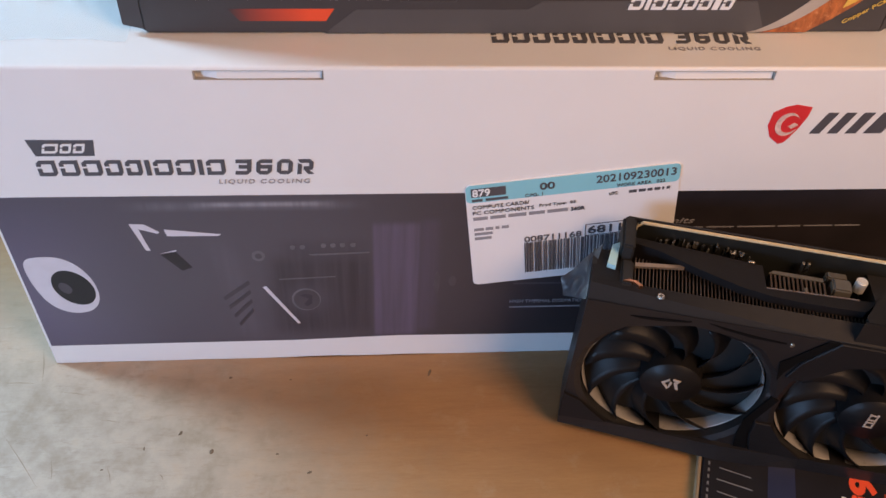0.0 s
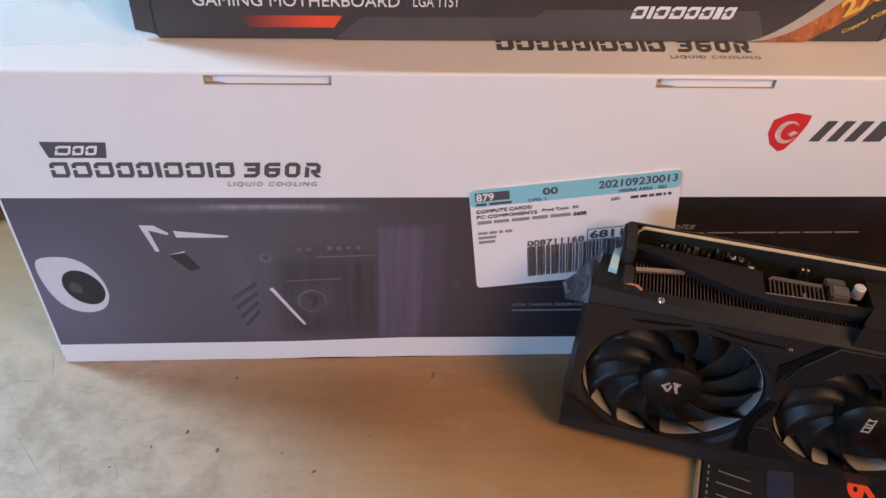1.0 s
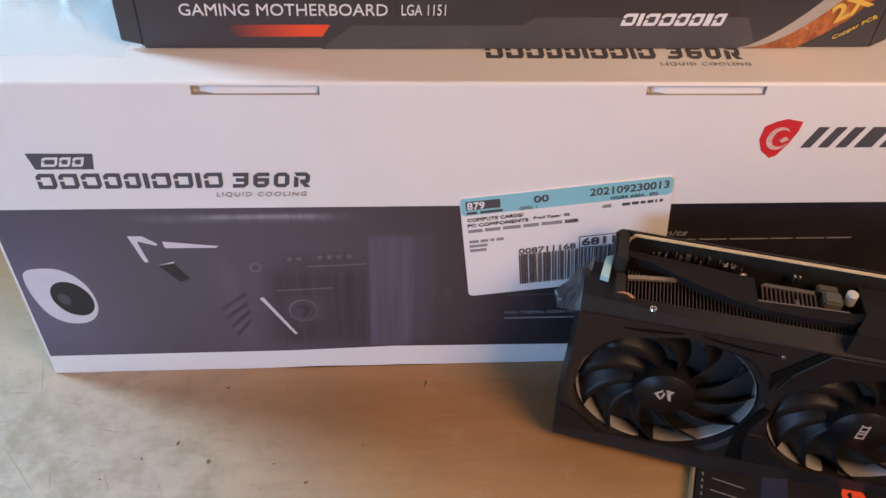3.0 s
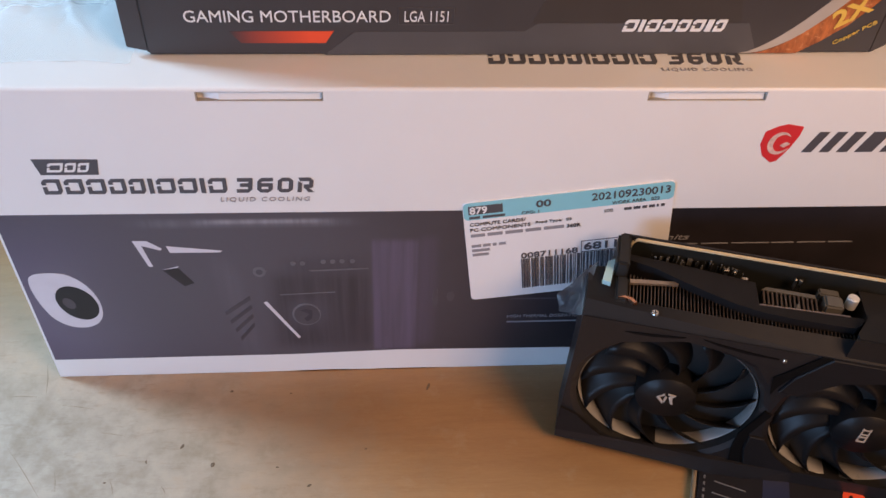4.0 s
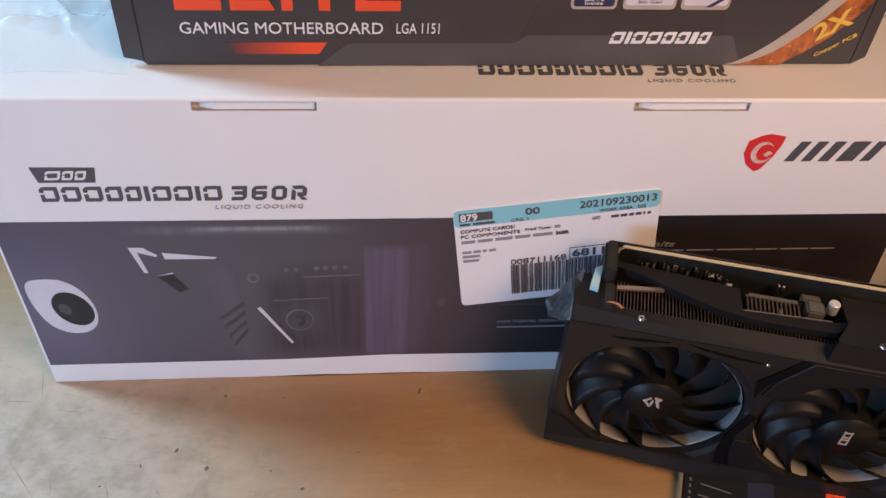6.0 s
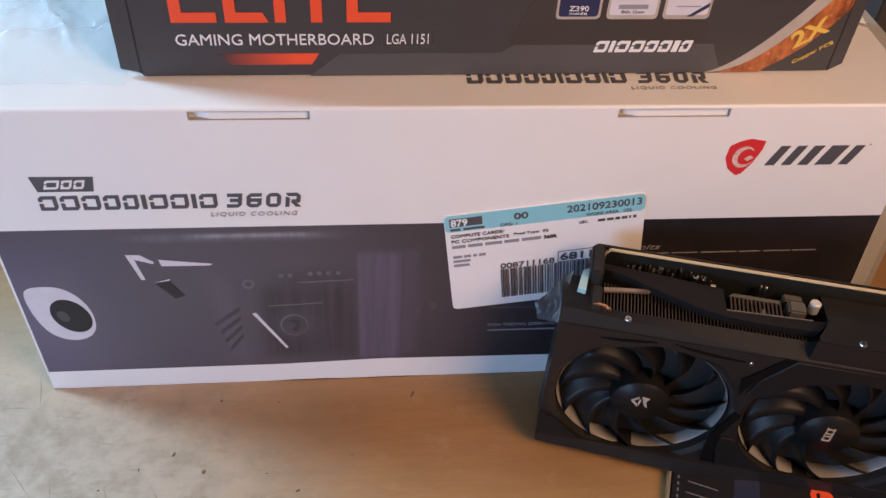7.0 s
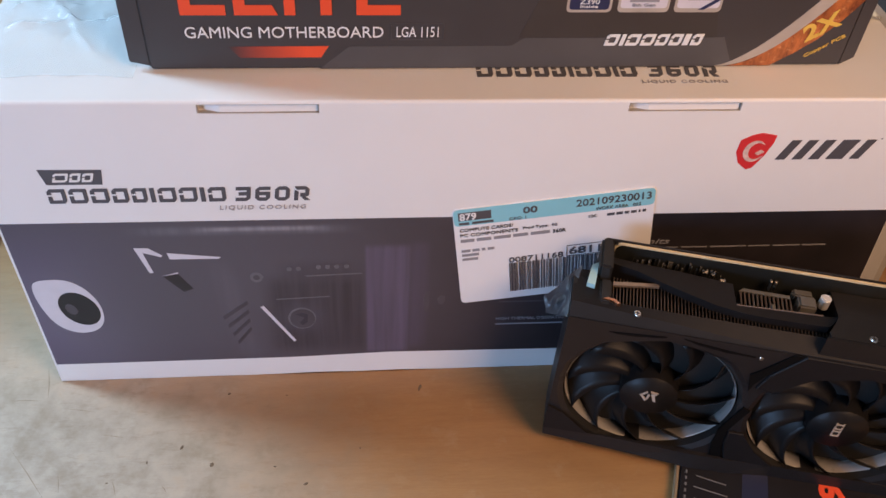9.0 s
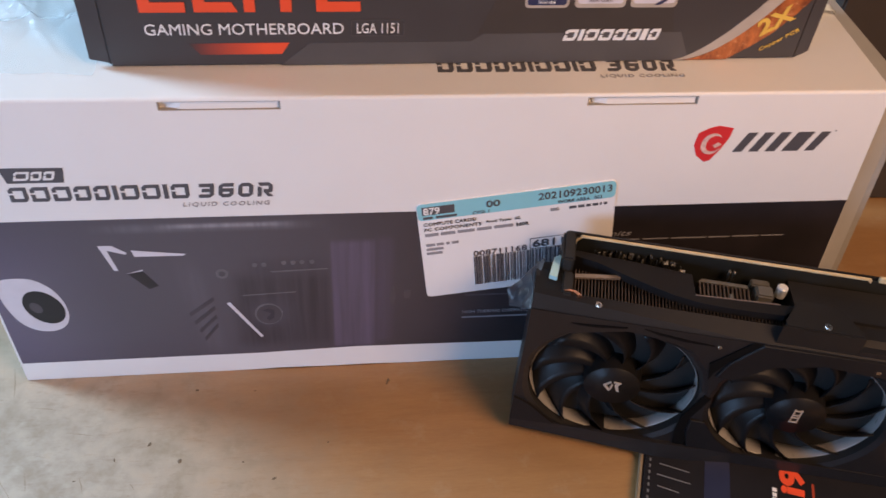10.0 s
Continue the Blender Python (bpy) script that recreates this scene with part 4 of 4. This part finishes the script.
slab(pipe, [(0.0128, 0.0078), (0.0160, 0.0092), (0.0195, 0.0086), (0.0222, 0.0062), (0.0206, 0.0054), (0.0182, 0.0074), (0.0155, 0.0078)], GT_ - 0.0060, GT_ - 0.0028)
part("heat_pipe", pipe, COPPERMETAL, card, "copper heat pipe end")


def screw(u, d, v, r, upright):
    """A round-headed screw with a cross slot, on the face or on the upper side."""
    bm = cylinder(r, r * 0.8, 0.0, -0.0007, 0, 0, 18)
    ob = part("screw", bm, STEEL, card, "small bright screw")
    sl = bmesh.new()
    sheet(sl, rect(-r * 0.55, r * 0.55, -r * 0.12, r * 0.12), -0.0009, -0.00065)
    sheet(sl, rect(-r * 0.12, r * 0.12, r * 0.14, r * 0.55), -0.0009, -0.00065)
    sheet(sl, rect(-r * 0.12, r * 0.12, -r * 0.55, -r * 0.14), -0.0009, -0.00065)
    part("slot", sl, CAVITY, ob)
    ob.matrix_local = pose(u, d, v, 0, 0, 0) if upright else pose(u, d, v, -90, 0, 0)
    return ob


screw(0.0312, 0.0036, 0.1100, 0.0019, False)
screw(0.1435, 0.0045, GT_ + 0.0031, 0.0020, False)
screw(0.1585, 0.0072, GT_ + 0.0004, 0.0012, False)
screw(0.0957, -0.0010, 0.0975, 0.0011, True)
screw(0.1752, -0.0010, 0.0975, 0.0013, True)
# parts on the board seen through the gap
part("choke", block(0.0985, 0.1000, 0.0205, 0.0235, GT_ - 0.012, GT_ - 0.003), CHOKE, card)
vf, k = bmesh.new(), 0
while 0.0830 + 0.0021 * k < 0.1085:
    u = 0.0830 + 0.0021 * k
    slab(vf, [(u, 0.0212), (u + 0.0009, 0.0212), (u + 0.0009, 0.0300), (u, 0.0300)], GT_ - 0.016, GT_ - 0.0040)
    k += 1
part("small_heat_sink", vf, FINS, card, "small finned heat sink")["kind"] = "stuff"
part("small_heat_sink_cap", slab(bmesh.new(), [(0.0825, 0.0302), (0.1085, 0.0302), (0.1085, 0.0325), (0.0850, 0.0325)], GT_ - 0.012, GT_ - 0.0038), CHOKE, card)
part("choke", block(0.1125, 0.1215, 0.0250, 0.0335, GT_ - 0.016, GT_ - 0.0025, 0.0010), CHOKE, card)
part("choke", block(0.1110, 0.1210, 0.0345, 0.0395, GT_ - 0.016, GT_ - 0.0045, 0.0008), CHOKE, card)
cp = bmesh.new()
slab(cp, [(0.1262 + 0.0028 * math.cos(2 * math.pi * i / 20), 0.0325 + 0.0028 * math.sin(2 * math.pi * i / 20)) for i in range(20)], GT_ - 0.0075, GT_ - 0.0008)
bmesh.ops.bevel(cp, geom=[e for e in cp.edges if e.verts[0].co.z > GT_ - 0.001 and e.verts[1].co.z > GT_ - 0.001], offset=0.0006, segments=2, affect="EDGES")
part("capacitor", cp, mat("silver_can", (0.78, 0.77, 0.74), 0.35, 0.6, 0.05), card, "silver capacitor can")
rng = random.Random(3)
for k in range(26):
    u = 0.0280 + 0.0018 * k + rng.uniform(-0.0006, 0.0006)
    d = 0.0395 + rng.uniform(-0.0020, 0.0016)
    w = rng.uniform(0.0005, 0.0011)
    part("board_component", block(u, u + w, d, d + rng.uniform(0.0006, 0.0014), GT_ - 0.006, GT_ - rng.uniform(0.0008, 0.0030)), STEEL if k % 4 == 1 else (CHOKE if k % 3 else BOARD), card)
for u, d, w, z in ((0.0640, 0.0375, 0.0028, 0.002), (0.0685, 0.0370, 0.0018, 0.002), (0.0730, 0.0345, 0.0030, 0.003), (0.0985, 0.0378, 0.0014, 0.001), (0.1010, 0.0378, 0.0014, 0.001)):
    part("board_component", block(u, u + w, d, d + 0.0018, GT_ - 0.008, GT_ - z, 0.0003), STEEL, card)
# relief lines as black strips for slit shade, and raised panels on the face
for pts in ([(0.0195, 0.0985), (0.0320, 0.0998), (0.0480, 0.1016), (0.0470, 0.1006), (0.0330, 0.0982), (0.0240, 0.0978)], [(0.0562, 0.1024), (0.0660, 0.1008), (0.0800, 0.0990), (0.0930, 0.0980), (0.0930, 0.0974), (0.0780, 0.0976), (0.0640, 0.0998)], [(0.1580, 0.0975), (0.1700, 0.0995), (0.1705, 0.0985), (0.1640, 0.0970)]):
    part("groove_shade", sheet(bmesh.new(), pts, -0.0012, 0.0003), SLITSHADE, card)
# channels between the fan cells, their shade laid on as black strips
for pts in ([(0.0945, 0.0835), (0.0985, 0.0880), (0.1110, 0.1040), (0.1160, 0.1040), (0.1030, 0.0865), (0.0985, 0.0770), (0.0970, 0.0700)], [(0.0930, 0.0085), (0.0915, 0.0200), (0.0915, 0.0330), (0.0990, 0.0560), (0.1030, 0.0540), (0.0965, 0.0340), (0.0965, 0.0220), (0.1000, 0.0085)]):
    part("groove_shade", sheet(bmesh.new(), pts, -0.0009, 0.0003), SLITSHADE, card)
for pts in ([(0.1040, 0.0865), (0.1165, 0.1042), (0.1660, 0.1042), (0.2090, 0.1042), (0.2040, 0.0985), (0.1840, 0.0930), (0.1660, 0.0945), (0.1500, 0.0965), (0.1250, 0.0890), (0.1090, 0.0730), (0.1000, 0.0740)], [(0.0975, 0.0335), (0.1055, 0.0335), (0.1150, 0.0190), (0.1290, 0.0080), (0.1010, 0.0080), (0.0975, 0.0220)]):
    bm = sheet(bmesh.new(), pts, -0.0016, 0.0003)
    bmesh.ops.bevel(bm, geom=[e for e in bm.edges if e.verts[0].co.y < 0 and e.verts[1].co.y < 0], offset=0.0005, segments=1, affect="EDGES")
    part("raised_panel", bm, SHROUD_DIM, card)
part("raised_panel", sheet(bmesh.new(), [(GU, FT - 0.0004), (0.1085, FT - 0.0004), (0.0975, 0.0900), (0.0850, 0.0925), (0.0645, 0.0965), (0.0490, 0.0985), (0.0190, 0.0900), (0.0090, 0.0810), (GU, 0.0760)], -0.0008, 0.0003), SHROUD, card)
# lower corner facet under the first fan
part("raised_panel", sheet(bmesh.new(), [(GU - 0.0003, 0.0075), (GU - 0.0003, 0.0285), (0.0060, 0.0245), (0.0150, 0.0160), (0.0230, 0.0085)], -0.0016, 0.0003), SHROUD_DIM, card)


def blade_mesh():
    """One swept, pitched fan blade from hub to rim, 1 mm thick."""
    bm = bmesh.new()
    top, bot = [], []
    nr, nc = 8, 5
    for i in range(nr + 1):
        f = i / nr
        r = 0.0140 + 0.0312 * f
        mid = 0.55 * f ** 1.4
        half = 0.235 + 0.035 * f
        ra, rb = [], []
        for j in range(nc + 1):
            g = j / nc - 0.5
            a = mid + 2 * half * g
            y = 0.0118 - (0.0090 + 0.0075 * f) * g + 0.0012 * math.cos(math.pi * g)
            co = (r * math.cos(a), y, r * math.sin(a))
            ra.append(bm.verts.new((co[0], co[1] - 0.00045, co[2])))
            rb.append(bm.verts.new((co[0], co[1] + 0.00045, co[2])))
        top.append(ra)
        bot.append(rb)
    for i in range(nr):
        for j in range(nc):
            bm.faces.new((top[i][j], top[i + 1][j], top[i + 1][j + 1], top[i][j + 1]))
            bm.faces.new((bot[i][j], bot[i][j + 1], bot[i + 1][j + 1], bot[i + 1][j]))
        for j in (0, nc):
            bm.faces.new((top[i][j], top[i + 1][j], bot[i + 1][j], bot[i][j]))
    for i in (0, nr):
        for j in range(nc):
            bm.faces.new((top[i][j], top[i][j + 1], bot[i][j + 1], bot[i][j]))
    bmesh.ops.recalc_face_normals(bm, faces=bm.faces)
    me = bpy.data.meshes.new("blade")
    bm.to_mesh(me)
    bm.free()
    me.materials.append(FANBLACK)
    for p in me.polygons:
        p.use_smooth = True
    return me


def ring_mesh(r0, r1, y0, y1):
    bm = bmesh.new()
    n = 72
    prof = ((r0, y0 + 0.0006), (r0 + 0.0004, y0), (r1 - 0.0003, y0), (r1, y0 + 0.0005), (r1, y1), (r0, y1))
    rows = [[bm.verts.new((r * math.cos(2 * math.pi * i / n), y, r * math.sin(2 * math.pi * i / n))) for r, y in prof] for i in range(n)]
    for i in range(n):
        for j in range(6):
            bm.faces.new((rows[i][j], rows[(i + 1) % n][j], rows[(i + 1) % n][(j + 1) % 6], rows[i][(j + 1) % 6]))
    return bm


BLADE = blade_mesh()
for k, (cx, cz) in enumerate(FC):
    fan = part("fan", cylinder(0.0166, 0.0156, 0.014, 0.0028, 0, 0, 48, 0.0012), FANBLACK, card, "glossy black fan hub", True)
    fan.location = (cx, 0, cz)
    part("fan_ring", ring_mesh(0.0456, 0.0464, 0.0060, 0.0200), RINGGREY, fan, "satin grey fan ring", True)
    for j in range(11):
        b = new("blade", BLADE)
        b.parent = fan
        b.rotation_euler = (0, -2 * math.pi * (j + 0.3 * k) / 11, 0)
    if k != 1:
        em = bmesh.new()
        strokes(em, [[(-0.0050, 0.0005), (-0.0012, 0.0042), (-0.0008, 0.0030), (-0.0034, 0.0004), (-0.0008, -0.0026), (-0.0010, -0.0044)], [(0.0006, 0.0045), (0.0048, 0.0038), (0.0032, 0.0012), (0.0046, -0.0040), (0.0030, -0.0034), (0.0012, 0.0016), (0.0024, 0.0028), (0.0006, 0.0032)], [(-0.0004, 0.0022), (0.0006, 0.0012), (-0.0004, -0.0036), (-0.0010, -0.0010)]], 0.0023, 0.0034)
        part("hub_emblem", em, SILVERINK, fan, "silver plain emblem")
    else:
        em = bmesh.new()
        for q in range(4):
            zq = -0.0058 + 0.0030 * q
            strokes(em, [rect(-0.0022, -0.0014, zq, zq + 0.0022), rect(0.0014, 0.0022, zq, zq + 0.0022), rect(-0.0014, 0.0014, zq + 0.0008 * (q % 2), zq + 0.0008 * (q % 2) + 0.0007)], 0.0023, 0.0034)
        part("hub_emblem", em, SILVERINK, fan, "silver plain word mark")

# ---- thin dark printed box in front of the card ----
cpu = thing("processor_box_panel", "thin black printed cardboard panel with orange lettering, lying flat", "box", pose(0.3655, -0.0805, 0.0, 0, 0, -20.0))
part("panel", block(0, 0.150, -0.085, 0.040, 0.0004, 0.0070, 0.0006), PANELBLACK, cpu)
part("board_layer", block(-0.0022, -0.0003, -0.085, 0.040, 0.0004, 0.0060, 0.0004), CARDBROWN, cpu, "raw brown cardboard edge")
CP = pose(0, 0, 0.0070, -90, 0, 0)


def onpanel(name, pts, material, layer=1.0):
    bm = bmesh.new()
    slab(bm, pts, 0.0068, 0.0070 + 0.00025 * layer)
    return part(name, bm, material, cpu)


for k in range(11):
    onpanel("tick_mark", rect(0.0030, 0.0040, -0.0045 - 0.0042 * k, -0.0025 - 0.0042 * k), PANELGREY)
for k, (xa, xb) in enumerate(((0.0090, 0.0260), (0.0080, 0.0270), (0.0085, 0.0210))):
    onpanel("text_bar", [(xa, -0.0045 - 0.0075 * k), (xb, -0.0058 - 0.0075 * k), (xb, -0.0064 - 0.0075 * k), (xa, -0.0051 - 0.0075 * k)], PANELGREY)
# bluish sheen of the panel, painted on as a flat stripe
onpanel("sheen_stripe", [(0.0350, 0.0390), (0.0480, 0.0390), (0.0520, -0.0842), (0.0350, -0.0842)], PANELSHEEN, 0.6)
T90 = Matrix.Translation((0.0922, -0.0045, 0.0073)) @ pose(0, 0, 0, 0, 0, 90) @ pose(0, 0, 0, -90, 0, 0)
words("lettering", "i9", 0, 0.0185, 0, 0.0148, ORANGE, cpu, T90, 0.0, 1.0, "orange lettering", 0.04)
onpanel("orange_rule", rect(0.0960, 0.0974, -0.0400, 0.0060), mat("dull_orange_ink", (0.35, 0.05, 0.02), 0.45), 1)
for k in range(3):
    onpanel("text_bar", rect(0.0735, 0.0760, -0.0050 - 0.0032 * k, -0.0026 - 0.0032 * k), WHITEINK)


# ---- crumpled films, the dark box behind, chips on the floor ----
def crumple(name, x0, x1, y0, y1, z, nx, ny, amp, scale, material, label, category, smooth_front=0.0):
    bm = bmesh.new()
    g = []
    for i in range(nx + 1):
        row = []
        for j in range(ny + 1):
            x, y = x0 + (x1 - x0) * i / nx, y0 + (y1 - y0) * j / ny
            p = Vector((x * scale, y * scale, 3.7))
            h = abs(noise.noise(p)) * 1.2 + 0.6 * abs(noise.noise(p * 2.3)) + 0.3 * abs(noise.noise(p * 5.1))
            edge_ = min(1.0, 6 * min(i / nx, 1 - i / nx, j / ny + 0.05, 1 - j / ny))
            if smooth_front:
                edge_ *= 0.10 + 0.90 * min(1.0, max(0.0, (y - y0 - smooth_front * 0.6) / smooth_front)) ** 1.5
                h += 0.5 * math.exp(-((y - y0 - smooth_front * 1.25 - 0.1 * x) / 0.0016) ** 2) + 0.7 * math.exp(-((x - 0.045 + 0.6 * (y - y0 - smooth_front * 1.25)) / 0.002) ** 2)
            row.append(bm.verts.new((x + 0.004 * noise.noise(p * 3), y + 0.003 * noise.noise(p * 2 + Vector((5, 1, 0))), z + amp * h * edge_ + 0.0006)))
        g.append(row)
    for i in range(nx):
        for j in range(ny):
            bm.faces.new((g[i][j], g[i + 1][j], g[i + 1][j + 1], g[i][j + 1]))
    return tagged(part(name, bm, material, None, "", True), label, category)


crumple("plastic_film", 0.001, 0.078, 0.020, 0.132, BH, 60, 90, 0.007, 34, FILM, "crumpled clear plastic film lying on the white carton", "plastic film", 0.032)
crumple("plastic_film", 0.437, 0.475, 0.074, 0.134, BH, 18, 20, 0.008, 50, MILKFILM, "crumpled clear plastic film lying on the white carton", "plastic film")


def wrap_flap():
    """Folded film that sticks out past the end of the card."""
    bm = bmesh.new()
    a0, a1 = Vector((-0.0026, 0.0050, 0.0975)), Vector((0.0016, 0.0290, 0.1135))
    t0, t1 = Vector((-0.0130, 0.0120, 0.0900)), Vector((-0.0150, 0.0180, 0.0950))
    n, g = 22, []
    for i in range(n + 1):
        row = []
        for j in range(n + 1):
            f, k = i / n, j / n
            p = (a0.lerp(a1, k)).lerp(t0.lerp(t1, k), f ** 1.1)
            q = p * 170
            p += Vector((-0.5, -0.4, 0.7)) * (0.0030 * abs(noise.noise(q * 0.7)) + 0.0007 * abs(noise.noise(q * 2.4))) * min(1.0, 3 * f)
            row.append(bm.verts.new(p))
        g.append(row)
    for i in range(n):
        for j in range(n):
            bm.faces.new((g[i][j], g[i + 1][j], g[i + 1][j + 1], g[i][j + 1]))
    return bm


flap = part("plastic_wrap", wrap_flap(), SMOKEFILM, None, "", True)
flap.matrix_world = card.matrix_world.copy()
tagged(flap, "dark crumpled clear wrap at the end of the graphics card", "plastic film")
dk = thing("dark_carton", "plain black carton standing beside the white carton", "box", pose(0.530, 0.150, 0.0, 0, 0, -4))
part("carton_body", block(0, 0.30, 0, 0.22, 0.0005, 0.235, 0.0015), MBBLACK, dk)

rng = random.Random(11)


def chip(x, y, r, turn, long_=1.5):
    bm = bmesh.new()
    n = 9
    c, s = math.cos(radians(turn)), math.sin(radians(turn))
    base, up = [], []
    for i in range(n):
        a = 2 * math.pi * i / n
        k = rng.uniform(0.7, 1.25)
        px_, py_ = r * long_ * k * math.cos(a), r * k * math.sin(a)
        base.append(bm.verts.new((x + px_ * c - py_ * s, y + px_ * s + py_ * c, -0.0002)))
        up.append(bm.verts.new((x + 0.6 * (px_ * c - py_ * s), y + 0.6 * (px_ * s + py_ * c), r * 0.28)))
    bm.faces.new(up)
    for i in range(n):
        bm.faces.new((base[i], base[(i + 1) % n], up[(i + 1) % n], up[i]))
    return tagged(part("wood_chip", bm, SPECK), "small dark chip lying on the wooden surface", "debris", "chips on the surface")


for x, y, r, tn, lg in ((0.1018, -0.0139, 0.0010, 20, 1.3), (0.2182, -0.0142, 0.0011, 75, 2.6), (0.0782, -0.0509, 0.0013, 60, 1.6), (0.0965, -0.0630, 0.0013, 70, 1.5),
                        (0.1365, -0.0165, 0.0006, 10, 1.4), (0.1808, -0.0561, 0.0006, 30, 1.3), (0.150, -0.078, 0.0011, 40, 1.3), (0.040, -0.072, 0.0007, 5, 1.6), (0.132, -0.066, 0.0007, 0, 1.8), (0.060, -0.060, 0.0006, 100, 2.5)):
    chip(x, y, r, tn, lg)


# scratches in the wood
for (xa, ya), (xb, yb), w in (((-0.0189, -0.0459), (0.0109, -0.0839), 0.0005), ((-0.0104, 0.0114), (-0.0051, -0.0132), 0.0007), ((0.012, -0.0641), (0.0153, -0.0775), 0.0005), ((0.0424, -0.07), (0.0462, -0.0803), 0.0005),
                              ((-0.0274, -0.0137), (-0.0083, -0.0143), 0.0006), ((0.0703, -0.0752), (0.0735, -0.08), 0.0006), ((0.0053, -0.0206), (0.025, -0.024), 0.0004), ((0.030, -0.040), (0.046, -0.043), 0.0004)):
    d = Vector((xb - xa, yb - ya)).normalized()
    nx_, ny_ = -d.y * w / 2, d.x * w / 2
    xm, ym = (xa + xb) / 2 + nx_ * 1.5, (ya + yb) / 2 + ny_ * 1.5
    bm = slab(bmesh.new(), [(xa, ya), (xm + nx_, ym + ny_), (xb, yb), (xm - nx_, ym - ny_)], -0.0003, 0.00008)
    part("scratch", bm, SCRATCH, bpy.data.objects["floor"])


# small red box on the surface behind the end of the white carton
red = thing("red_box", "small red plastic box lying on the wooden surface", "box", pose(-0.0765, 0.1290, 0.0, 0, 0, 12))
part("body", block(-0.060, 0, 0, 0.045, 0.0003, 0.013, 0.0015), REDPLASTIC, red)
part("lid", block(-0.0608, 0.0008, -0.0008, 0.0458, 0.0133, 0.0185, 0.0018), REDPLASTIC, red)
